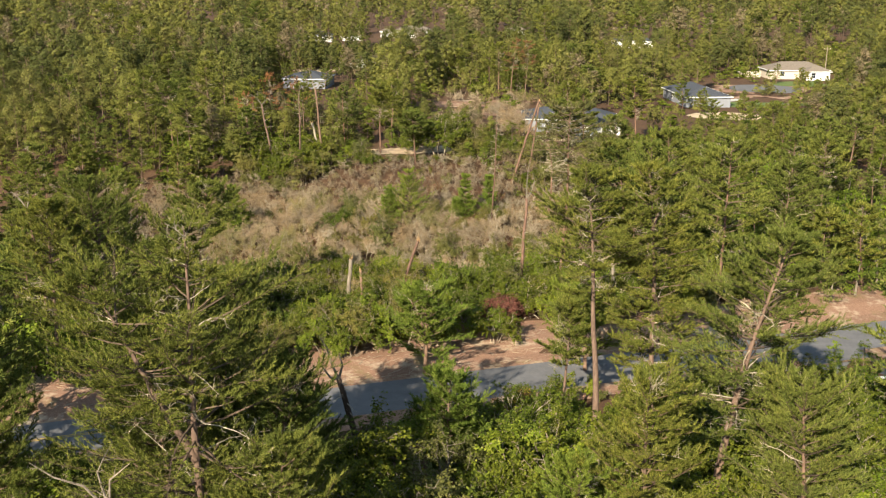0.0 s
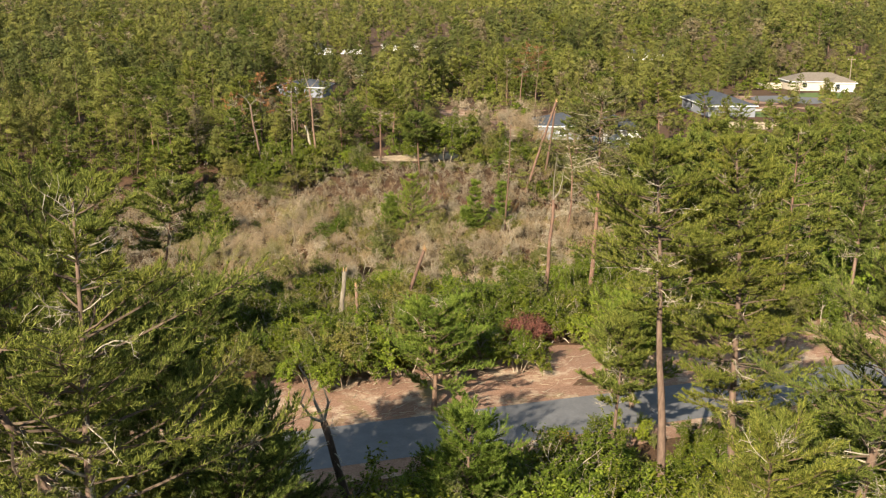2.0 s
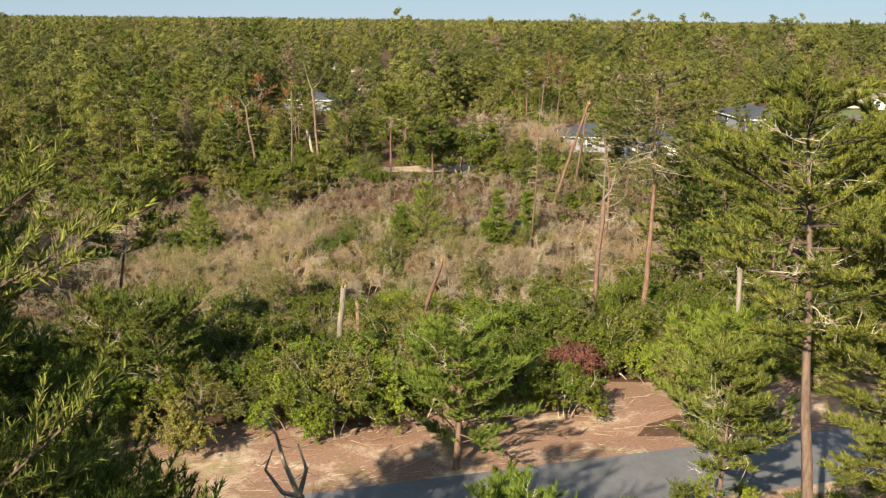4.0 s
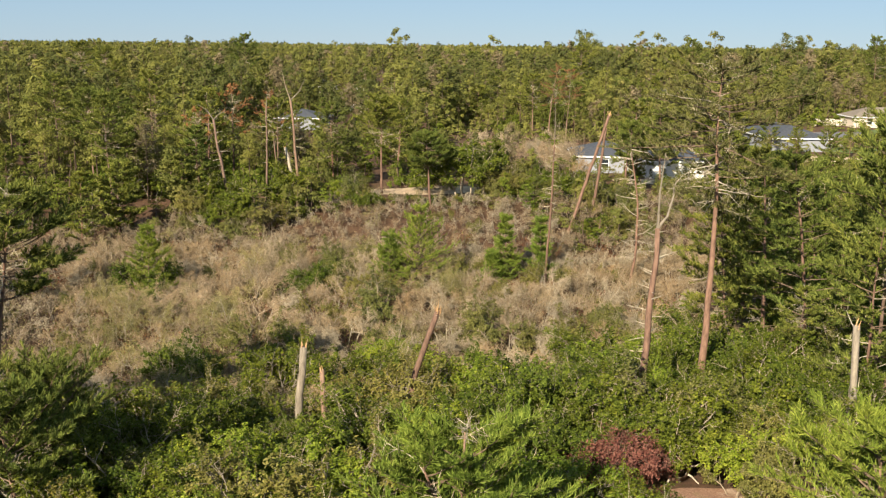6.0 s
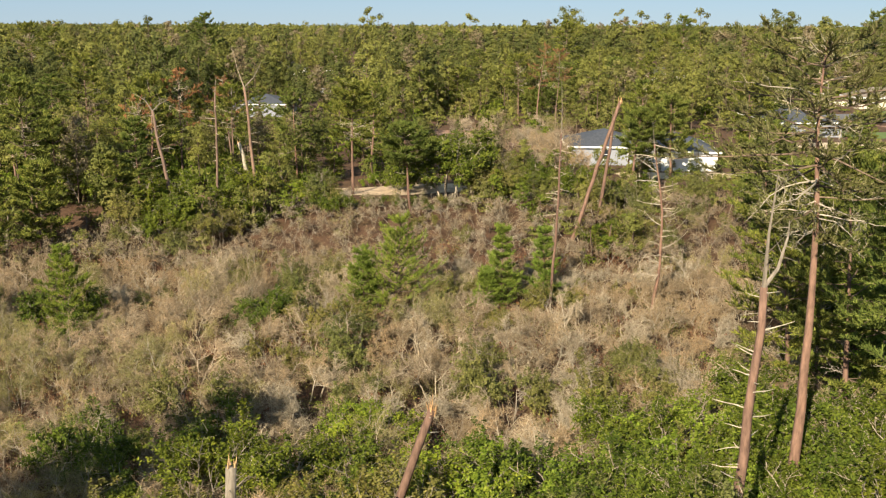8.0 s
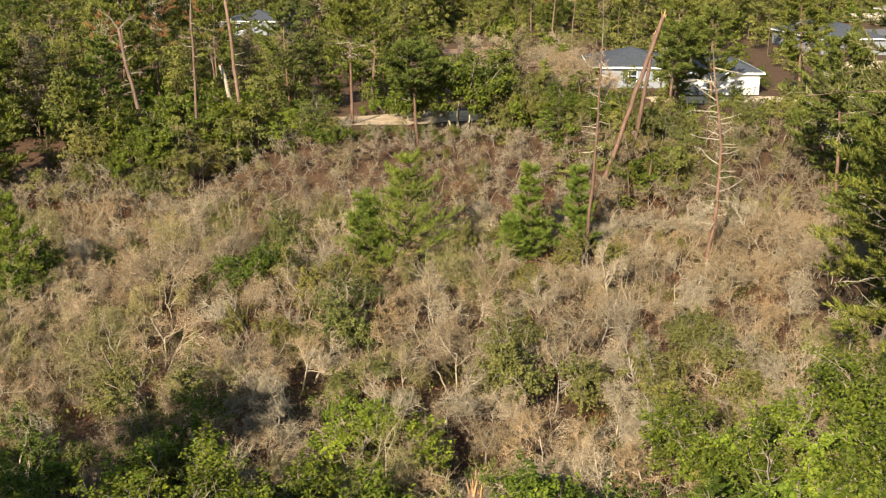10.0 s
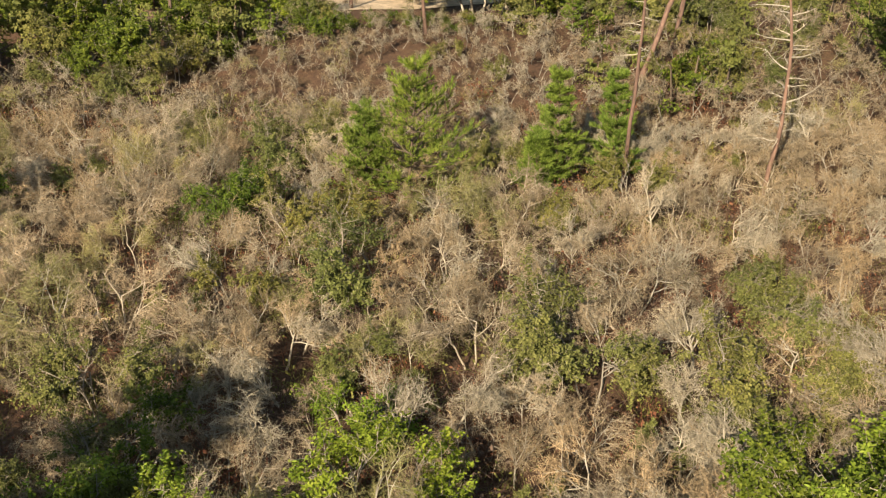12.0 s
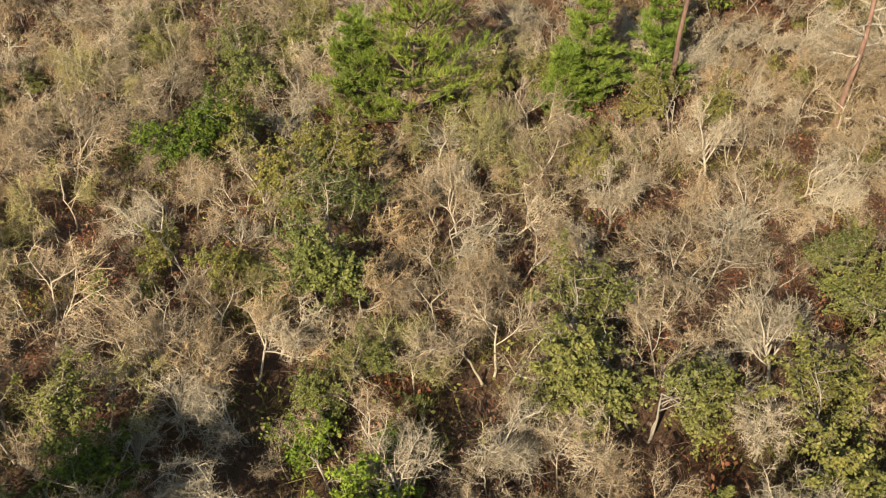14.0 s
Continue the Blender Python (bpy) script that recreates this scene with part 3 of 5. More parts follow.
# ---------------------------------------------------------------- far woods
def flake_tree(seed, h, low, r, n, size, pointed=0.5):
    """A plain distant tree: trunk and loose sprays of foliage."""
    rng = random.Random(seed)
    s = Soup()
    top = Vector((rng.uniform(-.5, .5), rng.uniform(-.5, .5), h * 0.9))
    s.tube([Vector((0, 0, -0.2)), top], [0.18, 0.05], 3, False)
    bark_faces = len(s.f)
    arms = [(rng.uniform(0, 6.28), low + (1 - low) * (k + rng.random()) / 18) for k in range(18)]
    for _ in range(n):
        a, f = rng.choice(arms)
        a += rng.gauss(0, 0.4)
        g = (f - low) / (1 - low)
        q = r * (1.08 - g) ** pointed * (0.35 + 0.65 * rng.random() ** 0.7)
        c = Vector((math.cos(a) * q, math.sin(a) * q, h * (f + rng.gauss(0, 0.025))))
        face = (Vector((math.cos(a), math.sin(a), 0.55)) + rv(rng) * 0.75).normalized()
        s.chip(c, face, rng, size * rng.uniform(0.7, 1.5))
    me = s.mesh("far_tree", CANOPY)
    me.materials.append(BARK)
    for p in me.polygons[:bark_faces]:
        p.material_index = 1
    return me, bark_faces


def clump_tree(seed, h, low, r, clumps, flakes, size):
    """A plain distant pine: a trunk, bare limbs and layered plates of foliage, in one mesh."""
    rng = random.Random(seed)
    s = Soup()
    lean = Vector((rng.uniform(-0.06, 0.06), rng.uniform(-0.06, 0.06), 1))
    s.tube([lean * (h * k / 4) for k in range(5)], [0.14, 0.12, 0.09, 0.06, 0.03], 3, False)
    plates = []
    for k in range(clumps):
        f = low + (1 - low) * ((k + rng.random()) / clumps) ** 0.85
        g = (f - low) / (1 - low)
        a = k * 2.4 + rng.uniform(-0.6, 0.6)
        q = r * (1.06 - g * g) ** 0.6 * (0.7 + 0.3 * min(1, g * 5)) * rng.uniform(0.25, 1.0)
        c = lean * (h * f) + Vector((math.cos(a) * q, math.sin(a) * q, 0.25))
        s.spike(lean * (h * f * 0.95), c, 0.05)
        plates.append((c, a, r * rng.uniform(0.2, 0.42)))
    wood_faces = len(s.f)
    for c, a, w in plates:
        out = Vector((math.cos(a), math.sin(a), 0))
        for _ in range(flakes):
            d = rv(rng)
            p = c + Vector((d.x * w, d.y * w, d.z * w * 0.72)) * rng.random() ** 0.4
            s.chip(p, (Vector((d.x, d.y, d.z * 1.3)) * 0.7 + out * 0.35 + Vector((0, 0, 0.4)) + rv(rng) * 0.45).normalized(), rng, size * rng.uniform(0.7, 1.4))
    me = s.mesh("far_tree", CANOPY)
    me.materials.append(LIMB)
    for p in me.polygons[:wood_faces]:
        p.material_index = 1
    return me


def far_woods():
    rng = random.Random(9)
    near = [clump_tree(700 + k, rng.uniform(9, 17), rng.uniform(0.2, 0.5), rng.uniform(2.6, 4.0), rng.randrange(17, 24), 54, 0.42) for k in range(12)]
    edge = [clump_tree(790 + k, rng.uniform(9, 16), rng.uniform(0.2, 0.5), rng.uniform(2.6, 3.8), rng.randrange(18, 24), 115, 0.27) for k in range(7)]
    mid = [clump_tree(720 + k, rng.uniform(9, 17), rng.uniform(0.25, 0.5), rng.uniform(2.8, 4.4), rng.randrange(11, 15), 28, 0.8) for k in range(10)]
    far = [flake_tree(740 + k, rng.uniform(9, 16), rng.uniform(0.3, 0.5), rng.uniform(4, 6.5), 66, 1.9)[0] for k in range(8)]
    bush = [flake_tree(760 + k, rng.uniform(2.5, 5), 0.1, rng.uniform(1.5, 2.8), 260, 0.46, 0.35)[0] for k in range(6)]
    low = [flake_tree(770 + k, rng.uniform(2.5, 4.5), 0.1, rng.uniform(1.5, 2.6), 720, 0.22, 0.35)[0] for k in range(6)]
    pieces = []

    def put(me, x, y, big, fixed=None):
        shade = noise.noise(Vector((x * 0.013, y * 0.013, 21)))
        tone = rng.choice((0, 0, 0, 1, 1, 1, 3, 3, 5) if shade > 0.15 else (0, 0, 0, 1, 1, 4, 4, 5) if shade > -0.15 else (4, 4, 4, 0))
        tone = tone if fixed is None else fixed
        m = on_ground(x, y, rng.uniform(0, 360), abs(big)) @ Matrix.Diagonal((1, 1, rng.uniform(0.8, 1.15), 1))
        pieces.append((me, m, tone))

    for lo, hi, gap, kinds, w0 in ((176, 430, 6.1, near, 0.5), (430, 1000, 10.0, mid, 0.48), (1000, 2300, 17.0, far, 0.46), (2300, 4300, 34.0, far, 0.46)):
        n = int((hi - lo) * (lo + hi) * w0 / (gap * gap) * 1.0)
        for _ in range(n):
            y = math.sqrt(rng.uniform(lo * lo, hi * hi))
            x = rng.uniform(-1, 1) * (w0 * y + 12)
            dens = noise.noise(Vector((x * 0.011, y * 0.011, 5)))
            if rng.random() < 0.22 - 1.1 * (dens + 0.12) and y < 1200:
                continue
            if in_lot(x, y, 1.5) or in_glade(x, y) or (16 < x < 46 and 185 < y < 212):
                continue
            big = rng.uniform(0.65, 1.12) * (1 + 0.25 * noise.noise(Vector((x * 0.02, y * 0.02, 8))))
            big = min(big, sight_limit(x, y) / 14)
            if big < 0.25:
                continue
            put(rng.choice(edge if y < 222 else kinds), x, y, big)
    for x0, x1, y0, y1, h, n in ((44, 66, 205, 225, 3.2, 22), (66, 102, 266, 276, 2.4, 16), (-44, -14, 300, 312, 10, 20), (-46, -2, 330, 346, 10, 34), (-70, -30, 418, 438, 12, 24), (22, 40, 192, 203, 2.6, 10), (56, 100, 330, 350, 10, 16)):
        for _ in range(n):
            put(rng.choice(near), rng.uniform(x0, x1), rng.uniform(y0, y1), h / 13 * rng.uniform(0.75, 1.15))
    for _ in range(190):
        y = rng.uniform(330, 900)
        x = y * (rng.uniform(-0.46, 0.46) if rng.random() < 0.4 else rng.uniform(0.08, 0.46))
        if not in_lot(x, y, 4) and sight_limit(x, y) > 20:
            put(rng.choice(mid if y > 480 else near), x, y, rng.uniform(1.25, 1.6))
    for k in range(2300):
        y = math.sqrt(rng.uniform(168 * 168, 420 * 420)) if k > 350 else rng.uniform(175, 205)
        x = rng.uniform(-1, 1) * (0.5 * y + 8)
        if in_lot(x, y, -4) or in_glade(x, y):
            continue
        put(rng.choice(low if y < 216 else bush), x, y, min(rng.uniform(0.7, 1.2), max(0.3, sight_limit(x, y) / 4.5)), rng.choice((0, 2, 2, 3, 1)))
    joined("far_woods", pieces, [CANOPY, CANOPY_LIGHT, LEAF, LEAF_DRAB, CANOPY_DARK, CANOPY_DRY, LIMB], "distant green pine woods reaching the horizon", "woods")
    for me in near + mid + far + bush + edge + low:
        bpy.data.meshes.remove(me)


far_woods()


# ---------------------------------------------------------------- shrubs
def dome_shrub(seed, height, radius, limbs=5, second=5, third=5, fan=7, leaves=0, leaf_size=0.1, trunk_r=0.05, twig_r=0.008, twig_len=0.5, flecks=0, low=0.3, skirt=0.0):
    """A scrub oak: a crooked short trunk, limbs that fork twice and a rounded haze of fine twigs, with leaves at their ends."""
    rng = random.Random(seed)
    wood, fine, leaf = Soup(), Soup(), Soup()

    def crook(a, b, n, k):
        pts = [a]
        for i in range(1, n):
            pts.append(a.lerp(b, i / n) + rv(rng) * ((b - a).length * k))
        pts.append(b)
        return pts

    hub = Vector((rng.uniform(-0.3, 0.3), rng.uniform(-0.3, 0.3), height * low * rng.uniform(0.7, 1.2)))
    for l in range(limbs):
        a = 6.283 * (l + rng.uniform(-0.3, 0.3)) / limbs
        foot = Vector((math.cos(a), math.sin(a), 0)) * (0.12 + 0.25 * rng.random() * radius * 0.5) - Vector((0, 0, 0.12))
        up = rng.uniform(0.5, 1.0)
        spread = radius * rng.uniform(0.3, 0.8)
        tip = Vector((math.cos(a) * spread, math.sin(a) * spread, height * (0.42 + 0.28 * up)))
        mid = hub + (tip - hub) * 0.2 + rv(rng) * 0.15
        p0 = crook(foot, mid, 2, 0.14) + crook(mid, tip, 3, 0.17)[1:]
        n = len(p0)
        wood.tube(p0, [trunk_r * (1 - 0.75 * i / (n - 1)) for i in range(n)], 4, False)
        for s in range(second):
            k = 0.35 + 0.65 * (s + rng.random()) / second
            x = min(n - 1.001, k * (n - 1))
            q = p0[int(x)].lerp(p0[int(x) + 1], x - int(x))
            b = a + rng.gauss(0, 0.85)
            rr = radius * math.sqrt(rng.uniform(0.02, 0.85))
            zz = height * (0.42 + 0.48 * math.sqrt(max(0.0, 1 - (rr / radius) ** 2)) + rng.uniform(-0.06, 0.04))
            if rng.random() < skirt:
                zz = height * rng.uniform(0.12, 0.6)
                rr = radius * rng.uniform(0.7, 1.0)
            t2 = Vector((math.cos(b) * rr, math.sin(b) * rr, zz))
            p1 = crook(q, t2, 3, 0.18)
            wood.tube(p1, [trunk_r * 0.5, trunk_r * 0.42, trunk_r * 0.34, trunk_r * 0.2], 3, False)
            for u in range(third):
                x = min(2.999, (0.3 + 0.7 * (u + rng.random()) / third) * 3)
                q2 = p1[int(x)].lerp(p1[int(x) + 1], x - int(x))
                out = (Vector((q2.x, q2.y, (q2.z - height * 0.45) * 1.2)).normalized() + rv(rng) * 1.25 + Vector((0, 0, 0.05))).normalized()
                ln = twig_len * rng.uniform(0.7, 1.3)
                e = q2 + out * ln
                fine.spike(q2, e, twig_r * 1.7)
                for w in range(fan):
                    st = q2.lerp(e, rng.uniform(0.15, 1.0))
                    dd = (out + rv(rng, 0.1) * 1.35).normalized()
                    en = st + dd * (twig_len * rng.uniform(0.4, 0.95))
                    if leaves == 0 or w == 0:
                        fine.spike(st, en, twig_r)
                    for _ in range(leaves):
                        c = st.lerp(en, rng.uniform(0.3, 1.1)) + rv(rng) * 0.07
                        leaf.scale_leaf(c, (out * 0.9 + Vector((0, 0, 0.5)) + rv(rng) * 0.6).normalized(), rng, leaf_size * rng.uniform(0.7, 1.4), leaf_size * rng.uniform(0.4, 0.7))
                    if flecks and rng.random() < flecks:
                        ld = rv(rng, 0.3)
                        leaf.leaf(en, ld, ld.cross(rv(rng)).normalized(), leaf_size * rng.uniform(0.7, 1.4), leaf_size * rng.uniform(0.4, 0.7))
    return wood, fine, leaf


def scrub_tree(seed, height, stems=2, limbs=3, second=5, third=5, fan=8, twig_r=0.007, trunk_r=0.055, flecks=0.0, leaf_size=0.05, cluster=0, spread=0.5):
    """A small crooked oak: one or a few leaning stems that fork again and again into a domed haze of twigs."""
    rng = random.Random(seed)
    wood, fine, leaf = Soup(), Soup(), Soup()

    def at(pts, f):
        x = min(len(pts) - 1.001, f * (len(pts) - 1))
        return pts[int(x)].lerp(pts[int(x) + 1], x - int(x))

    def knot(base, pts, sides, f):
        return base + int(min(len(pts) - 1.001, f * (len(pts) - 1))) * sides

    def turned(d, p, wild, up):
        out = Vector((p.x, p.y, 0.0))
        out = out.normalized() if out.length > 0.05 else rv(rng)
        return (d * 0.5 + out * spread + rv(rng) * wild + Vector((0, 0, up))).normalized()

    for k in range(stems):
        a = 6.283 * (k + rng.random() * 0.7) / stems
        foot = Vector((math.cos(a), math.sin(a), 0)) * (0.1 + 0.25 * (stems > 1)) - Vector((0, 0, 0.15))
        d0 = Vector((math.cos(a) * rng.uniform(0.1, 0.6), math.sin(a) * rng.uniform(0.1, 0.6), 1)).normalized()
        p0 = bent(foot, d0, height * rng.uniform(0.4, 0.52), 4, rng, 0.0, 0.26)
        b0 = wood.tube(p0, [trunk_r, trunk_r * 0.86, trunk_r * 0.74, trunk_r * 0.62, trunk_r * 0.5], 5, False, 0 if k else None)
        for l in range(limbs):
            f1 = 0.55 + 0.45 * (l + 1) / limbs
            q1 = at(p0, f1)
            d1 = turned(d0, q1 + rv(rng) * 0.6, 0.8, 0.1)
            p1 = bent(q1, d1, height * rng.uniform(0.27, 0.38), 4, rng, 0.05, 0.3)
            r1 = trunk_r * 0.55
            b1 = wood.tube(p1, [r1, r1 * 0.85, r1 * 0.7, r1 * 0.52, r1 * 0.35], 4, False, knot(b0, p0, 5, f1))
            for s in range(second):
                f2 = 0.2 + 0.8 * (s + rng.random()) / second
                q2 = at(p1, f2)
                d2 = turned(d1, q2, 1.0, 0.12)
                p2 = bent(q2, d2, height * rng.uniform(0.15, 0.25), 3, rng, 0.04, 0.28)
                r2 = trunk_r * 0.34
                wood.tube(p2, [r2, r2 * 0.8, r2 * 0.6, r2 * 0.35], 3, False, knot(b1, p1, 4, f2))
                for u in range(third):
                    q3 = at(p2, 0.15 + 0.85 * (u + rng.random()) / third)
                    d3 = turned(d2, q3, 1.1, 0.14)
                    e3 = q3 + d3 * (height * rng.uniform(0.09, 0.16))
                    fine.spike(q3, e3, twig_r * 1.9)
                    for w in range(fan):
                        st = q3.lerp(e3, rng.uniform(0.1, 1.0))
                        d4 = (d3 * 0.45 + rv(rng, 0.2) * 1.1).normalized()
                        en = st + d4 * rng.uniform(0.18, 0.46)
                        fine.spike(st, en, twig_r)
                        if flecks and rng.random() < flecks:
                            ld = rv(rng, 0.3)
                            leaf.leaf(en, ld, ld.cross(rv(rng)).normalized(), leaf_size * rng.uniform(0.7, 1.4), leaf_size * rng.uniform(0.4, 0.7))
                    for _ in range(cluster):
                        c = q3.lerp(e3, rng.uniform(0.2, 1.25)) + rv(rng) * rng.uniform(0.02, 0.19)
                        leaf.scale_leaf(c, (d3 * 0.5 + Vector((0, 0, 0.55)) + rv(rng) * 0.65).normalized(), rng, leaf_size * rng.uniform(0.7, 1.4), leaf_size * rng.uniform(0.4, 0.7))
    return wood, fine, leaf


def shrub_thing(name, data, wood_mat, twig_mat, leaf_mat, label, group, category="shrub"):
    wood, fine, leaf = data
    ob = new(name)
    part("stem", wood, wood_mat, ob, smooth=True)
    part("twig_crown", fine, twig_mat, ob)
    if leaf.f:
        part("foliage", leaf, leaf_mat, ob)
    ob.location.z = -60
    return tagged(ob, label, category, group)


BRUSH = []
for k in range(6):
    rng = random.Random(390 + k)
    s = Soup()
    for _ in range(60):
        a, q = rng.uniform(0, 6.283), rng.random() ** 0.5 * 0.9
        c = Vector((math.cos(a) * q, math.sin(a) * q, rng.uniform(-0.1, 0.5)))
        s.spike(c, c + (rv(rng, 0.9) + Vector((c.x, c.y, 0)) * 0.5).normalized() * rng.uniform(0.4, 0.9), 0.009)
    for _ in range(50):
        c = Vector((rng.gauss(0, 0.5), rng.gauss(0, 0.5), rng.uniform(0.1, 0.8)))
        d = rv(rng, 0.4)
        s.leaf(c, d, d.cross(rv(rng)).normalized(), rng.uniform(0.08, 0.16), rng.uniform(0.05, 0.09))
    BRUSH.append(s.mesh("m", TWIG))
BARE, GREEN, COARSE = [], [], []
for k in range(12):
    rng = random.Random(300 + k)
    tm = (TWIG, TWIG_TAN, TWIG_PALE, TWIG_OLIVE)[k % 4]
    fl = (0.25, 0.5, 0.1, 0.5)[k % 4]
    h = rng.uniform(3.7, 5.0)
    d = scrub_tree(310 + k, h, (2, 3, 1, 3)[k % 4], (4, 3, 7, 3)[k % 4], 5, 6, 9, 0.0085, (0.06, 0.048, 0.085, 0.05)[k % 4], fl, 0.065 if k % 4 == 3 else 0.05)
    BARE.append(shrub_thing(("scrub_oak", "tan_scrub_bush", "lichened_scrub_oak", "olive_scrub_bush")[k % 4], d, PALE_STEM, tm, (DRY_LEAF, DRY_LEAF, LEAF_DRAB, LEAF_DRAB)[k % 4],
                            ("leafless grey-brown scrub oak with fine twigs", "scrub oak with tan twigs and a few dry leaves",
                             "leafless scrub oak with pale lichened branches", "scrub oak with olive twigs and sparse drab leaves")[k % 4], "bare scrub"))
    w, f, l = scrub_tree(360 + k, h, 2, 3, 4, 5, 5, 0.0125, 0.05)
    COARSE.append(((w.mesh("m", BARK_GREY), 0), (f.mesh("m", TWIG), 1 + k % 4)))
for k in range(10):
    rng = random.Random(330 + k)
    mat = (LEAF, LEAF, LEAF_BRIGHT, LEAF, LEAF_DRAB)[k % 5]
    h = rng.uniform(4.0, 5.6)
    d = scrub_tree(340 + k, h, (3, 2, 3, 4, 3)[k % 5], 4, 5, 5, 1, 0.008, 0.06, 0.0, 0.145, 34, 0.6)
    GREEN.append(shrub_thing(("evergreen_shrub", "evergreen_shrub", "yellow_green_bush", "leafy_oak_bush", "olive_bush")[k % 5], d, PALE_STEM if k in (1, 3, 6) else BARK_GREY, BARK_GREY, mat, ("dense green leafy scrub oak bush", "green leafy oak bush with pale crooked limbs",
                             "bright yellow-green leafy bush", "dense green leafy scrub oak bush", "drab olive leafy bush")[k % 5], "green bushes"))

# single leafy bushes that stand out: x, y, pattern, size
spots = list(wood_spots)
for x, y, k, size in [(-6.3, 124.5, 2, 1.1), (-14.6, 122.4, 2, 1.0), (9.4, 119.5, 2, 1.0), (8.2, 121.5, 0, 1.1), (16.5, 125, 0, 1.15), (-6.9, 129.5, 7, 0.85),
                      (-15.5, 150.5, 0, 0.95), (-8.3, 141, 4, 1.05), (0.6, 134.5, 4, 1.0), (2.6, 132.6, 4, 0.9), (-9.4, 147, 4, 0.9), (-31, 150, 5, 1.3),
                      (-12.6, 115.5, 0, 1.15), (-10.0, 119.5, 3, 1.15), (-7.4, 116.5, 5, 1.05), (-3.2, 113, 7, 1.1), (-13.8, 127, 1, 1.0), (1.6, 116.5, 1, 1.15),
                      (9.0, 117, 5, 1.1), (12.2, 122.6, 2, 1.15), (12.4, 116, 8, 1.1), (-17, 118.5, 6, 1.1), (-20.5, 123, 3, 1.0), (5.6, 115.2, 7, 1.0), (17.5, 122.5, 5, 1.2), (-0.3, 187, 3, 2.0), (-19.5, 184, 7, 1.5), (-26, 176, 5, 1.3), (-33, 178, 3, 1.3), (-13, 180, 8, 0.8), (-29, 173, 8, 1.0)]:
    plant(GREEN, k, on_ground(x, y, 40 * x, size * 0.98))
    spots.append((x, y))

for x, y in ((-5.2, 154.6), (-7.9, 155.2), (3.9, 156.5), (7.4, 157.5)):
    spots += [(x, y), (x - 1.2, y - 1.0), (x + 1.2, y - 1.0), (x, y - 2.2)]
rng = random.Random(21)
n_bare = tries = 0
rest = []
while tries < 40000 and n_bare + len(rest) < 2500:
    tries += 1
    x, y = rng.uniform(-66, 30), rng.uniform(100, 184)
    s = road_s(x, y)
    edge = 32 + 5 * noise.noise(Vector((x * 0.12, y * 0.12, 9)))
    right = 23 + 2 * noise.noise(Vector((y * 0.2, 1, 1))) + 9 * smooth01(145, 165, y)
    back = 179 - 8 * smooth01(-20, -40, x) + 4 * noise.noise(Vector((x * 0.1, 2, 7))) + 9 * smooth01(0, 12, x) + 6 * (-18 < x < 3)
    if s < edge or x > right or y > back or abs(x + 3) > 0.5 * (y - 52) + 4 or not free(x, y, 2.0 if y < 156 else 1.6):
        continue
    m = on_ground(x, y, rng.uniform(0, 360), rng.uniform(0.66, 1.12) * (0.65 if y > 166 and -20 < x < 3 else 0.85 if y > 168 else 1.0))
    g = noise.noise(Vector((x * 0.08, y * 0.08, 4)))
    if rng.random() < 0.075 + 0.28 * (g > 0.40):
        plant(GREEN, rng.choice((4, 9)), on_ground(x, y, rng.uniform(0, 360), rng.uniform(0.5, 0.95)))
        continue
    tone = noise.noise(Vector((x * 0.06, y * 0.06, 14))) - 0.3 * smooth01(-4, 4, x) * (1 - smooth01(10, 16, x)) + 0.25 * smooth01(-6, -18, x)
    kk = rng.choice((0, 1, 2, 3, 0, 1, 2)) if abs(tone) < 0.2 else rng.choice((0, 1, 1, 1, 3)) if tone > 0 else rng.choice((0, 2, 2, 1, 0))
    k = kk + 4 * rng.randrange(3)
    if n_bare < 700 and (y < 164 and abs(x + 3) < 0.45 * (y - 80) + 5):
        plant(BARE, k, m)
        n_bare += 1
    else:
        rest += [(me, m, mk) for me, mk in COARSE[k]]
for i, (x, y) in enumerate(((3.4, 124.2), (6.0, 122.8), (7.6, 125.6), (5.0, 127.2), (9.6, 126.4), (2.0, 121.6), (11.2, 128), (4.4, 120.2), (0.4, 123.4), (13, 126.6), (7.0, 129.4), (-1.8, 121.0))):
    plant(BARE, (2, 0, 6, 10, 1)[i % 5], on_ground(x, y, 77 * i, 0.8 + 0.09 * (i % 4)))
joined("scrub_thicket", rest, [BARK_GREY, TWIG, TWIG_TAN, TWIG_PALE, TWIG_OLIVE, BARK_GREY], "leafless grey-brown scrub thicket", "thicket")
# low undergrowth between the scrub
rest = []
for _ in range(1600):
    x, y = rng.uniform(-45, 22), rng.uniform(112, 170)
    if road_s(x, y) > 26 and x < 20:
        rest.append((rng.choice(BRUSH), on_ground(x, y, rng.uniform(0, 360), rng.uniform(0.9, 1.9)), rng.randrange(6)))
joined("undergrowth", rest, [LEAF_RUST, BARK_DARK, LEAF_DRAB, BARK_DARK, LEAF_RUST, LEAF_DRAB, TWIG], "low dry brush and reddish undergrowth", "undergrowth")

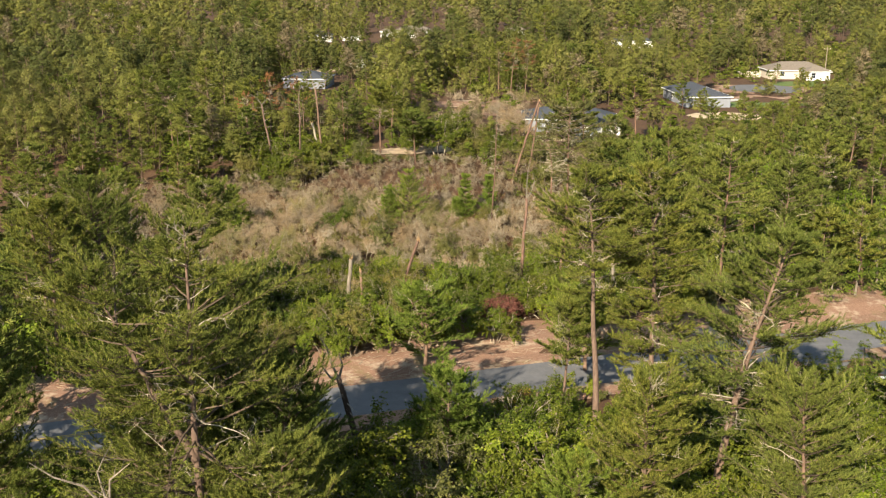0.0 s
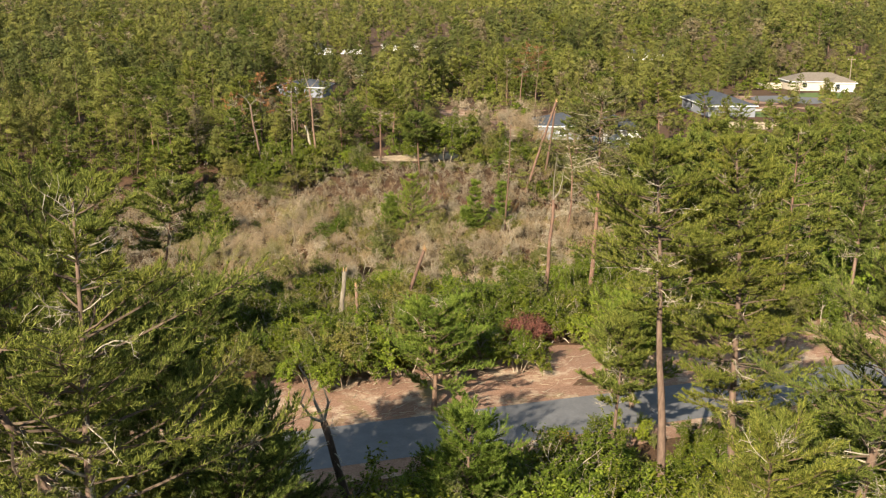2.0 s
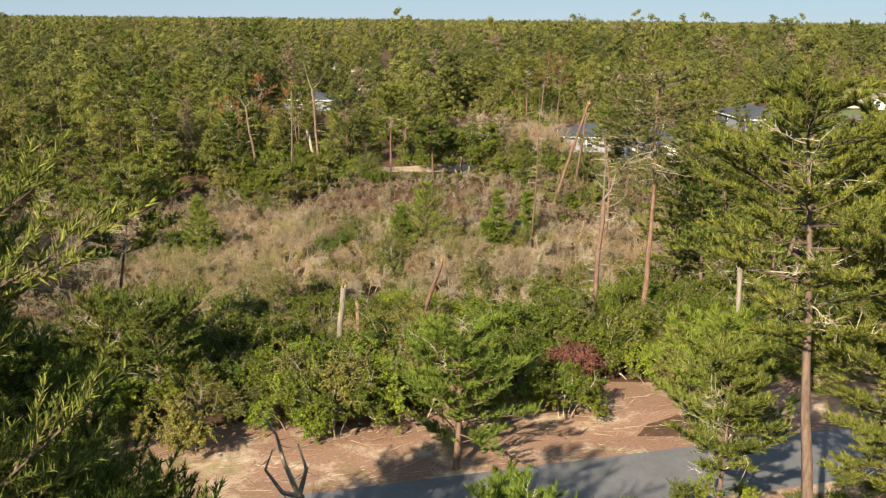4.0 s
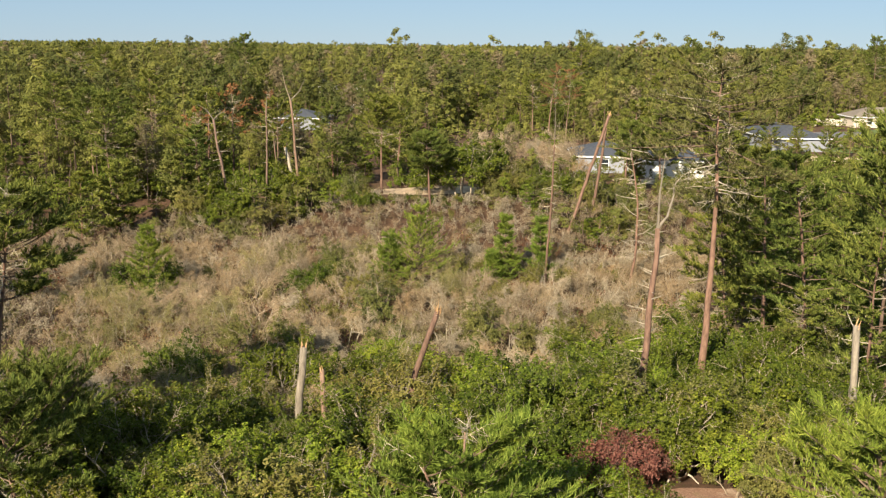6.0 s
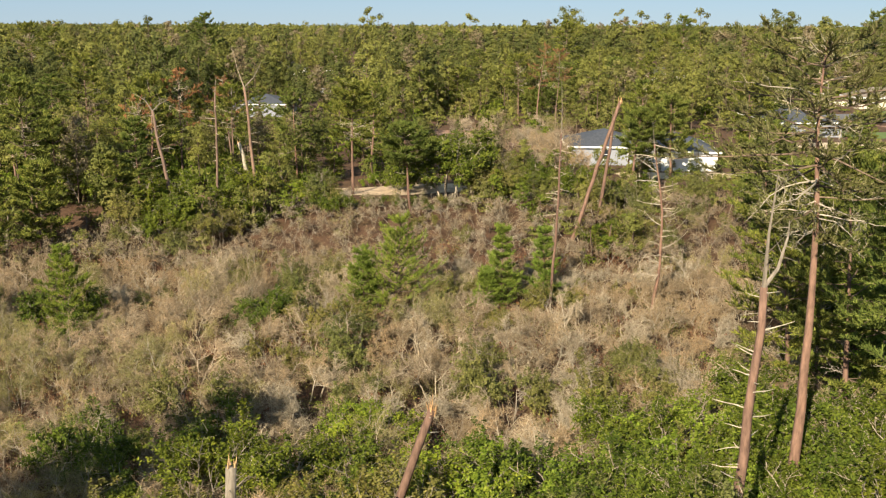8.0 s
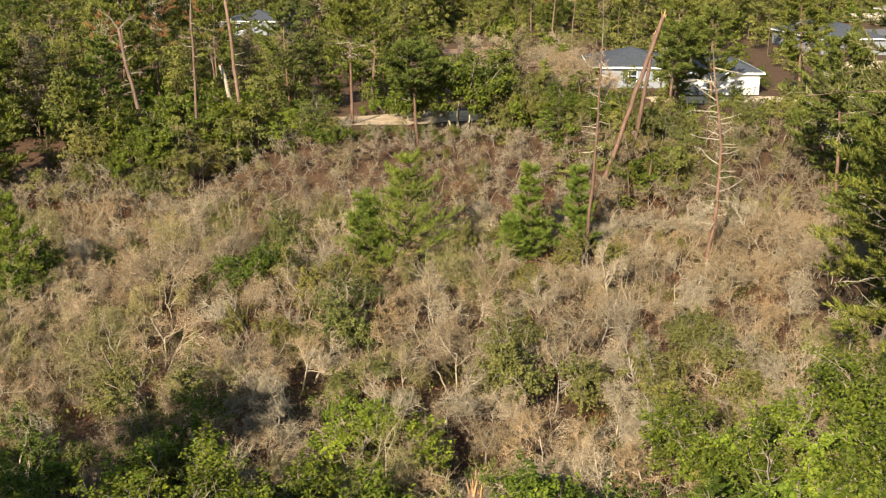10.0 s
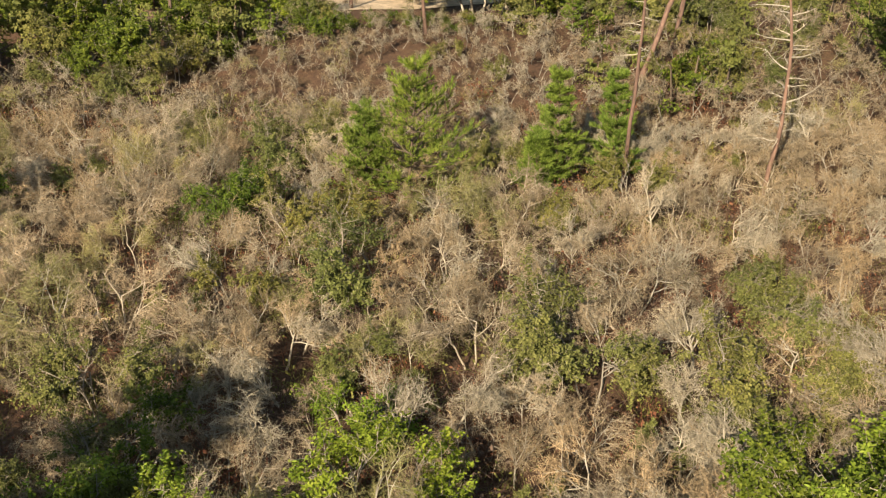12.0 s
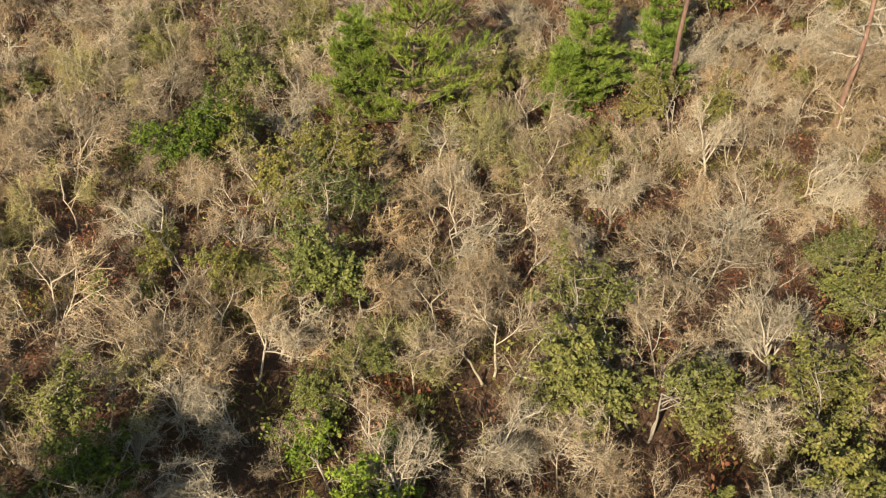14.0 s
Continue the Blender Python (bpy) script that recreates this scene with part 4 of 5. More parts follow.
# the green belt and the undergrowth near the road; the farther ones joined
FLAKE = [flake_tree(780 + k, random.Random(k).uniform(2.8, 4.2), 0.08, random.Random(k + 9).uniform(1.6, 2.5), 640, 0.23, 0.35)[0] for k in range(6)]
n_green = 0
rest, tries = [], 0
while tries < 40000 and len(rest) < 460:
    tries += 1
    x, y = rng.uniform(-48, 60), rng.uniform(34, 190)
    s = road_s(x, y)
    edge = 33 + 5 * noise.noise(Vector((x * 0.12, y * 0.12, 9)))
    belt = 8.8 + 1.6 * noise.noise(Vector((x * 0.3, 0, 0))) < s < edge or -50 < s < -4.2 or (y > 176 and x < 16) or (x > (18 if y < 122 else 22 + max(0, 0.3 * (y - 138))) and s > 11 and y < 185)
    if not belt or abs(x) > 0.47 * y + 3 or in_lot(x, y) or in_glade(x, y) or (3.4 < x < 10.4 and 92 < y < 99) or (s < 0 and s > -11 and -13 < x < -2) or (-13 < x < -1.2 and 97 < y < 107.5):
        continue
    if not free(x, y, 1.7 if s > 0 else 2.6 if s < -9 else 1.3):
        continue
    size = rng.uniform(0.7, 1.1) if 0 < s < 24 else rng.uniform(0.7, 1.15) if s > 0 else rng.uniform(1.0, 1.6) if s < -16 else rng.uniform(0.6, 0.95) if s < -9 else rng.uniform(0.3, 0.5)
    m = on_ground(x, y, rng.uniform(0, 360), size)
    near = (s < 34 and -28 < x < 32 and y < 128) and s > -36 or (172 < y < 188 and -40 < x < 24)
    if near and n_green < 470:
        plant(GREEN, rng.randrange(10), m)
        n_green += 1
    else:
        rest.append((rng.choice(FLAKE), m, rng.choice((0, 0, 1, 2))))
for _ in range(900):
    side = rng.random() < 0.6
    x, y = (rng.uniform(-68, -33) if side else rng.uniform(26, 66)), rng.uniform(88, 176)
    if road_s(x, y) > 8 and abs(x) < 0.47 * y + 4 and (not side or road_s(x, y) < 46 or y > 150 or x < -46) and free(x, y, 2.0):
        rest.append((rng.choice(FLAKE), on_ground(x, y, rng.uniform(0, 360), rng.uniform(0.8, 1.4)), rng.choice((0, 0, 1, 1, 2))))
joined("brushwood", rest, [LEAF, LEAF_DRAB, LEAF_BRIGHT, BARK_GREY], "green leafy brush under the pines", "undergrowth")
for x, y, k, size in [(-10.6, 104, 0, 0.5), (-8.9, 103, 3, 0.5), (-11.5, 101, 1, 0.6), (-8.0, 100, 5, 0.6), (-9.8, 98.8, 0, 0.6), (-6.4, 105, 2, 0.6), (-2.0, 104, 0, 0.62), (-0.6, 106, 3, 0.7), (-6.2, 102, 0, 0.5), (-4.2, 101.5, 5, 0.5), (-2.4, 100.5, 3, 0.5), (-12.2, 104.5, 1, 0.7), (-5.5, 96.2, 0, 0.55), (-3.4, 95.2, 3, 0.5), (-1.2, 96.4, 8, 0.55), (0.8, 95.2, 1, 0.5), (1.8, 96.4, 0, 0.5), (2.0, 98.6, 3, 0.6), (-7.0, 97.6, 5, 0.6), (12.0, 98.6, 0, 0.6), (14.0, 99.6, 2, 0.65), (16.0, 98.6, 3, 0.65), (13.2, 101.6, 1, 0.7)]:
    plant(GREEN, k, on_ground(x, y, 50 * x, size))
for k in range(15):
    plant(GREEN, (2, 0, 7, 3, 1)[k % 5], on_ground(4.5 + 15 * ((k * 0.618) % 1), 58.5 + 11 * k / 15, 83 * k, 1.05 + 0.35 * ((k * 0.38) % 1)))
for k in range(16):
    x, y = -15.5 + k * 1.02, 181 + 4.5 * ((k * 0.618) % 1)
    plant(GREEN, (0, 3, 5, 8, 4)[k % 5], on_ground(x, y, 67 * k, 0.2 + 0.14 * ((k * 0.38) % 1)))
for me in FLAKE + BRUSH + [m for c in COARSE for m, _ in c]:
    bpy.data.meshes.remove(me)


# ---------------------------------------------------------------- snags, dead trunks and single young trees
def dead_tree(name, pts, r0, r1, mat, label, seed, stubs=0, stub_len=0.8, stub_from=0.3, splinters=0, fork=(), fringe=0, group="dead trees"):
    """A leafless trunk through the points given: bare stubs, a broken splintered top or forked limbs."""
    rng = random.Random(seed)
    base = Vector((pts[0][0], pts[0][1], ground_z(pts[0][0], pts[0][1]) - 0.1))
    way = [Vector(p) - base for p in pts]
    if way[0].z > 0.3:
        lead = way[0] - (way[1] - way[0]).normalized() * (way[0].z / max(0.3, (way[1] - way[0]).normalized().z))
        way.insert(0, Vector((lead.x, lead.y, 0)))
        shift = way[0].copy()
        base += shift
        way = [p - shift for p in way]
    fine = []
    for a, b in zip(way, way[1:]):
        n = max(1, int((b - a).length / 1.2))
        fine += [a.lerp(b, k / n) + (rv(rng) * r0 * 0.35 if fine else Vector()) for k in range(n)]
    fine.append(way[-1])
    ob = new(name)
    ob.location = base
    n = len(fine)
    s = Soup()
    s.tube(fine, [r0 + (r1 - r0) * i / (n - 1) + (r0 * 0.35 if i == 0 else 0) for i in range(n)], 8)
    part("trunk", s, mat, ob, smooth=True)
    if splinters:
        s = Soup()
        for _ in range(splinters):
            a = fine[-1] + rv(rng) * r1 * 0.8 - Vector((0, 0, 0.15))
            s.spike(a, a + (Vector((0, 0, 1)) + rv(rng) * 0.3).normalized() * rng.uniform(0.25, 0.75), r1 * 0.3)
        part("splintered_top", s, SPLIT, ob, "raw splintered wood")
    for line in fork:
        s = Soup()
        fp = [fine[-1]] + [Vector(p) - base for p in line]
        s.tube(fp, [r1 * (0.62 - 0.5 * i / len(line)) for i in range(len(fp))], 5)
        for k in range(7):
            i = rng.randrange(len(fp) - 1)
            q = fp[i].lerp(fp[i + 1], rng.random())
            s.spike(q, q + rv(rng, 0.3) * rng.uniform(0.4, 1.1), 0.02)
        part("branch", s, BARK_GREY, ob)
    for k in range(stubs):
        f = stub_from + (1 - stub_from) * (k + rng.random()) / stubs
        x = min(n - 1.001, f * (n - 1))
        q = fine[int(x)].lerp(fine[int(x) + 1], x - int(x))
        a = rng.uniform(0, 6.283)
        d = Vector((math.cos(a), math.sin(a), rng.uniform(-0.25, 0.35))).normalized()
        ln = stub_len * rng.uniform(0.45, 1.3)
        s = Soup()
        bp = bent(q, d, ln, 3, rng, 0.02, 0.22)
        rr = 0.022 + 0.012 * ln
        s.tube(bp, [rr, rr * 0.8, rr * 0.55, rr * 0.25], 4)
        for _ in range(fringe):
            i = rng.randrange(3)
            c = bp[i].lerp(bp[i + 1], rng.random())
            s.spike(c, c + (d + rv(rng, -0.2)).normalized() * ln * rng.uniform(0.25, 0.6), 0.013)
        part("branch_stub", s, DEADWOOD, ob)
    return tagged(ob, label, "dead tree", group)


dead_tree("dead_pine", [(8.2, 106, 3.7), (8.6, 106, 8.1), (8.8, 106, 12.6), (8.9, 106, 15.7)], 0.23, 0.13, BARK_RED,
          "tall bare dead pine with a reddish trunk and pale branch stubs", 1, 24, 1.0, 0.35, 0,
          [[(8.9, 105.9, 17.6), (9.1, 106, 19.6)], [(9.4, 106.2, 16.3), (9.7, 106.3, 17.4), (9.6, 106, 18.0)]])
dead_tree("leaning_snag", [(-5.0, 107, 2.1), (-4.2, 107, 4.6), (-3.6, 107, 7.3), (-2.9, 107, 9.4), (-2.4, 107, 10.9)], 0.2, 0.15, BARK_RED,
          "leaning broken pine trunk with a splintered top", 2, 5, 0.8, 0.5, 16)
dead_tree("broken_snag", [(-10.0, 106.5, 3.0), (-9.8, 106.5, 6.2), (-9.6, 106.5, 8.9)], 0.24, 0.2, BARK_GREY, "weathered grey broken trunk standing among green bushes", 3, 3, 0.7, 0.3, 5)
dead_tree("broken_snag", [(-8.3, 105.5, 3.2), (-8.4, 105.5, 6.2), (-8.5, 105.5, 8.0)], 0.17, 0.13, BARK, "thin brown broken trunk with a pale split top", 4, 2, 0.4, 0.3, 7)
dead_tree("broken_snag", [(-21.3, 182, 4.2), (-22.0, 182, 7.9), (-22.9, 182, 11.8)], 0.24, 0.17, DEADWOOD, "pale leaning broken trunk at the edge of the woods", 5, 4, 0.8, 0.4, 6)
dead_tree("dead_pine", [(-21.0, 182.4, 4.6), (-21.6, 182.2, 10.2), (-21.9, 182, 15.7), (-22.1, 182, 17.7)], 0.2, 0.13, BARK,
          "tall bare forked dead pine at the edge of the woods", 6, 12, 1.3, 0.35, 0, [[(-22.7, 182, 19.5), (-23.2, 182, 21.7)], [(-21.0, 182, 18.8), (-20.2, 182, 20.4)]])
dead_tree("dead_pine", [(-24.7, 178, 4.6), (-24.5, 178, 11), (-24.4, 178, 17.2)], 0.15, 0.09, BARK, "straight slender bare pine trunk", 7, 10, 1.0, 0.5, 0, [[(-24.3, 178, 18.6)]])
dead_tree("dead_pine", [(-29.2, 178, 4.6), (-30.4, 178, 11.9), (-30.9, 178, 15.5)], 0.22, 0.13, BARK,
          "leaning forked dead pine with grey limbs", 8, 10, 1.3, 0.45, 0, [[(-31.6, 178, 16.6), (-32.7, 178, 17.3)], [(-30.2, 178, 16.2), (-29.4, 178, 16.6)]])
dead_tree("leaning_snag", [(12.5, 173, 4.0), (14.5, 173, 10.6), (16.5, 173, 17.0)], 0.2, 0.17, BARK_RED, "thick leaning brown pine trunk with a torn top", 9, 5, 0.7, 0.5, 8)
dead_tree("leaning_snag", [(15.6, 178, 4.6), (16.5, 178, 11.6), (16.9, 178, 15.0)], 0.22, 0.14, BARK_RED, "leaning brown pine trunk", 10, 5, 0.7, 0.4, 4)
dead_tree("dead_pine", [(8.0, 156, 1.9), (8.3, 156, 7.4), (8.5, 156, 15.7)], 0.14, 0.07, BARK_RED, "tall slender dead pine with short bare branches in the scrub", 11, 26, 1.1, 0.5, 0,
          [[(8.5, 156, 17.6), (8.4, 156, 20.0)]], 2)
dead_tree("dead_pine", [(16.5, 155, 0.7), (17.0, 155, 4.8), (17.0, 155, 8.1), (16.6, 155, 11.7), (16.0, 155, 14.9)], 0.16, 0.06, BARK_RED,
          "bare dying pine with drooping fine grey branches", 12, 34, 2.0, 0.28, 0, [[(15.8, 155, 16.5)]], 7)
dead_tree("dead_pine", [(-39.3, 99, 6.6), (-39.9, 99, 13.4), (-40.2, 99, 16.2)], 0.24, 0.13, BARK_RED, "leaning dead pine with a reddish trunk and bare forked top", 13, 6, 1.0, 0.7, 0,
          [[(-40.8, 99, 17.2), (-41.6, 99, 18.0)], [(-39.9, 99, 17.4), (-40.0, 99, 18.3)]])
dead_tree("broken_snag", [(17.2, 100, 6.0), (17.2, 100, 10.0), (17.1, 100, 12.3)], 0.2, 0.16, BARK_GREY, "pale jagged broken trunk with a hooked branch", 14, 2, 1.6, 0.6, 5)
dead_tree("leaning_snag", [(20.5, 105, 5.6), (21.4, 105, 9.6), (22.6, 105, 14.9)], 0.2, 0.12, BARK, "slender leaning pine trunk", 15, 6, 0.8, 0.4, 0)
dead_tree("dead_tree", [(-14.4, 42.5, 6), (-14.3, 42, 12.5), (-14.2, 42, 16.8)], 0.2, 0.12, DEADWOOD, "bleached dead tree with crooked white limbs", 16, 8, 1.2, 0.6, 0,
          [[(-15.2, 42, 18.0), (-16.4, 42, 18.4), (-17.4, 42, 19.1)], [(-14.0, 41.8, 18.4), (-13.0, 41.6, 19.3)], [(-14.6, 42.1, 18.6), (-14.2, 42, 19.4)]])
dead_tree("twisted_trunk", [(-5.8, 70, 4.9), (-6.4, 70, 7.4), (-7.0, 70, 9.8), (-7.3, 70.1, 10.8)], 0.25, 0.19, BARK_DARK,
          "dark crooked broken tree trunk beside the road", 17, 9, 1.3, 0.45, 0,
          [[(-7.8, 70.2, 12.0), (-8.1, 70.2, 13.2), (-8.6, 70.2, 14.0)], [(-7.9, 70, 11.0), (-8.5, 70, 11.9), (-8.2, 70, 12.7)], [(-7.0, 70.1, 11.9), (-7.3, 70.1, 12.9)]], 4)

# young pines standing in the scrub: x, y, seed, height, radius
for x, y, seed, h, r in [(-5.3, 154.6, 51, 8.8, 3.7), (-7.9, 155.2, 52, 6.0, 1.9), (3.7, 156.5, 53, 7.6, 1.6), (7.5, 157.5, 54, 7.2, 1.45), (-31.0, 149.5, 55, 7.5, 2.4),
                         (2.4, 155.5, 56, 4.0, 1.1)]:
    d = pine_meshes(seed, h, 0.06, r * 1.25, 10, 6, 11, 32, 0.38, 0.02, (0, 0), 0.08, 0.0, 0.6, needle=NEEDLE_YOUNG, bark=BARK, cone=1.0, inner=0.2, droop=-0.25)
    pine_thing("young_pine", on_ground(x, y), d, "young bright green pine standing in the scrub", "young pines")

# pines at the edge of the woods that are seen singly
for x, y, seed, h, cb, r, lean in [(-11.2, 188.7, 61, 13, 0.5, 3.2, (0.03, 0)), (-4.5, 181.4, 62, 9.5, 0.55, 3.0, (0, 0)), (28.6, 162, 63, 15.5, 0.55, 3.6, (-0.1, 0)),
                                   (21.8, 128, 64, 17, 0.22, 4.0, (0, 0)), (20.6, 134, 76, 15, 0.2, 3.8, (0, 0)), (22.5, 121, 65, 16, 0.25, 4.0, (0, 0)), (24.0, 141, 66, 15, 0.25, 3.8, (0, 0)), (25.5, 113, 67, 18, 0.3, 4.4, (0, 0)),
                                   (27.0, 150, 68, 14, 0.3, 3.6, (0, 0)), (29.0, 104, 69, 17, 0.3, 4.4, (0, 0)), (-26.0, 105, 70, 15.5, 0.62, 3.8, (0.05, 0)),
                                   (25.0, 201, 71, 12, 0.3, 3.0, (0, 0)), (27.5, 196, 72, 11, 0.3, 3.0, (0, 0)), (38, 198, 73, 13, 0.4, 3.2, (0, 0)), (21.5, 190, 74, 10, 0.5, 2.6, (0, 0))]:
    d = pine_meshes(seed, h, cb, r, 14, 5, 16, 28, 0.38, 0.034, lean, 0.2, 0.16, 0.36, bark=BARK_RED, sides=6)
    pine_thing("pine_tree", on_ground(x, y), d, "green pine with a red-brown trunk at the edge of the scrub", "edge pines")


# ---------------------------------------------------------------- houses
def box(bm, x0, y0, z0, x1, y1, z1):
    vs = [bm.verts.new(p) for p in ((x0, y0, z0), (x1, y0, z0), (x1, y1, z0), (x0, y1, z0), (x0, y0, z1), (x1, y0, z1), (x1, y1, z1), (x0, y1, z1))]
    for f in ((0, 3, 2, 1), (4, 5, 6, 7), (0, 1, 5, 4), (1, 2, 6, 5), (2, 3, 7, 6), (3, 0, 4, 7)):
        bm.faces.new([vs[i] for i in f])


def box_part(name, dims, mat, parent, label="", bevel=0.0):
    bm = bmesh.new()
    box(bm, *dims)
    if bevel:
        bmesh.ops.bevel(bm, geom=bm.edges[:], offset=bevel, segments=1, affect='EDGES')
    return part(name, bm, mat, parent, label)


def hip_roof(x0, y0, x1, y1, eave, rise, over=0.45):
    """A hipped roof with a thick lower edge."""
    x0, y0, x1, y1 = x0 - over, y0 - over, x1 + over, y1 + over
    w, d = x1 - x0, y1 - y0
    h = min(w, d) / 2
    if w >= d:
        ridge = [(x0 + h, (y0 + y1) / 2), (x1 - h, (y0 + y1) / 2)]
    else:
        ridge = [((x0 + x1) / 2, y0 + h), ((x0 + x1) / 2, y1 - h)]
    bm = bmesh.new()
    low = [bm.verts.new((x, y, eave)) for x, y in ((x0, y0), (x1, y0), (x1, y1), (x0, y1))]
    mid = [bm.verts.new((x, y, eave + 0.12)) for x, y in ((x0, y0), (x1, y0), (x1, y1), (x0, y1))]
    a, b = [bm.verts.new((x, y, eave + rise)) for x, y in ridge]
    bm.faces.new(low[::-1])
    for i in range(4):
        j = (i + 1) % 4
        bm.faces.new((low[i], low[j], mid[j], mid[i]))
    if w >= d:
        quads = ((mid[0], mid[1], b, a), (mid[1], mid[2], b), (mid[2], mid[3], a, b), (mid[3], mid[0], a))
    else:
        quads = ((mid[0], mid[1], a), (mid[1], mid[2], b, a), (mid[2], mid[3], b), (mid[3], mid[0], a, b))
    for q in quads:
        bm.faces.new(q)
    return bm


def window(ob, x, y, z, w, h, side="south"):
    fr = new("window")
    fr.parent = ob
    d = 0.05
    if side == "south":
        box_part("window_frame", (x - w / 2 - 0.09, y - d, z - 0.09, x + w / 2 + 0.09, y - 0.003, z + h + 0.09), TRIM, fr)
        box_part("pane", (x - w / 2, y - d - 0.012, z, x + w / 2, y - d - 0.002, z + h * 0.48), GLASS, fr)
        box_part("pane", (x - w / 2, y - d - 0.012, z + h * 0.53, x + w / 2, y - d - 0.002, z + h), GLASS, fr)
    else:
        box_part("window_frame", (x - d, y - w / 2 - 0.09, z - 0.09, x - 0.003, y + w / 2 + 0.09, z + h + 0.09), TRIM, fr)
        box_part("pane", (x - d - 0.012, y - w / 2, z, x - d - 0.002, y + w / 2, z + h * 0.48), GLASS, fr)
        box_part("pane", (x - d - 0.012, y - w / 2, z + h * 0.53, x - d - 0.002, y + w / 2, z + h), GLASS, fr)


def house(x, y, turn, blocks, wall_mats, roof_mat, windows, label, eave=2.6):
    """A one-storey house of rectangular blocks with hipped roofs; blocks are x0, y0, x1, y1, rise."""
    ob = new("house")
    for (x0, y0, x1, y1, rise), wm in zip(blocks, wall_mats):
        box_part("wall", (x0, y0, -0.4, x1, y1, eave), wm, ob)
        part("roof", hip_roof(x0, y0, x1, y1, eave, rise), roof_mat, ob, "shingled hipped roof")
        o = 0.47
        for dims in ((x0 - o, y0 - o - 0.03, eave - 0.1, x1 + o, y0 - o, eave + 0.14), (x0 - o - 0.03, y0 - o, eave - 0.1, x0 - o, y1 + o, eave + 0.14),
                     (x1 + o, y0 - o, eave - 0.1, x1 + o + 0.03, y1 + o, eave + 0.14), (x0 - o, y1 + o, eave - 0.1, x1 + o, y1 + o + 0.03, eave + 0.14)):
            box_part("fascia", dims, TRIM, ob, "white fascia board")
    for w in windows:
        window(ob, *w)
    ob.matrix_basis = pose(x, y, ground_z(x, y), 0, 0, turn)
    return tagged(ob, label, "house", "houses")


def patch(name, cx, cy, rx, ry, mat, label, category, lift=0.05, turn=0.0, seed=0, ragged=0.18):
    """An uneven flat patch of sand, lawn or paving that follows the ground."""
    n, rings = 40, 5
    v, f = [], []
    for j in range(rings + 1):
        for i in range(n):
            a = 6.2832 * i / n
            k = (j / rings) * (1 + ragged * noise.noise(Vector((math.cos(a) * 1.7, math.sin(a) * 1.7, seed + 0.5))))
            px, py = math.cos(a) * rx * k, math.sin(a) * ry * k
            c, s = math.cos(radians(turn)), math.sin(radians(turn))
            x, y = cx + px * c - py * s, cy + px * s + py * c
            v.append((x, y, ground_z(x, y) + lift))
    for j in range(rings):
        for i in range(n):
            a, b = j * n + i, j * n + (i + 1) % n
            f.append((a, a + n, b + n, b) if j else (a, a + n, b + n))
    me = bpy.data.meshes.new(name)
    me.from_pydata(v, [], f)
    me.materials.append(mat)
    return tagged(new(name, me), label, category, kind="structure")


house(20.0, 214.0, -4, [(-2.5, 0, 8.2, 12, 2.0), (8.2, -5.0, 17, 9, 1.9)], [WALL_GREY, WALL_WHITE], ROOF_DARK,
      [(2.4, 0, 0.9, 1.0, 1.3), (6.2, 0, 0.9, 1.0, 1.3), (-2.5, 4, 0.9, 1.0, 1.3, "west"), (-2.5, 8.5, 0.9, 1.0, 1.3, "west")], "new one-storey house of pale stucco with a charcoal hipped roof")
house(60.0, 250.0, 4, [(0, 0, 11, 20, 2.2)], [WALL_GREY], ROOF_DARK, [(0, 5, 0.9, 1.0, 1.3, "west"), (0, 12, 0.9, 1.0, 1.3, "west")], "new one-storey grey house with a charcoal hipped roof and white trim")
house(100.0, 311.0, 0, [(0, 2, 18, 12, 2.3), (10, -2, 17, 3, 1.6)], [WALL_TAN, WALL_WHITE], ROOF_BROWN, [(4, 2, 0.9, 1.2, 1.3), (12.0, -2, 0.8, 1.2, 1.4)], "one-storey tan house with a brown hipped roof on a lawn")
house(-63.0, 456.0, 0, [(0, 0, 15, 10, 2.6)], [WALL_WHITE], ROOF_DARK, [(4, 0, 0.9, 1.4, 1.3), (10, 0, 0.9, 1.4, 1.3)], "one-storey white house with a dark roof among pines")
house(-22.0, 482.0, 0, [(0, 0, 19, 11, 2.6), (-6, 3, 0, 9, 1.5)], [WALL_WHITE, WALL_WHITE], ROOF_BROWN, [(5, 0, 0.9, 1.4, 1.3), (13, 0, 0.9, 1.4, 1.3)], "one-storey white house with a brown roof among pines")
house(32.0, 492.0, 0, [(0, 0, 9, 8, 2.2)], [WALL_WHITE], ROOF_BROWN, [(4, 0, 0.9, 1.2, 1.3)], "small white house among pines")
house(72.0, 428.0, 0, [(0, 0, 16, 9, 2.3)], [WALL_WHITE], ROOF_DARK, [(4, 0, 0.9, 1.4, 1.3), (11, 0, 0.9, 1.4, 1.3)], "one-storey white house behind tall pines")
house(-44.0, 288.0, -6, [(0, 0, 12, 12, 1.9)], [WALL_GREY], ROOF_DARK, [(4, 0, 0.9, 1.2, 1.3)], "one-storey house with a dark roof half hidden by pines")
house(-34.0, 344.0, 0, [(0, 0, 13, 9, 2.2)], [WALL_WHITE], ROOF_BROWN, [(5, 0, 0.9, 1.4, 1.3)], "one-storey white house half hidden by pines")
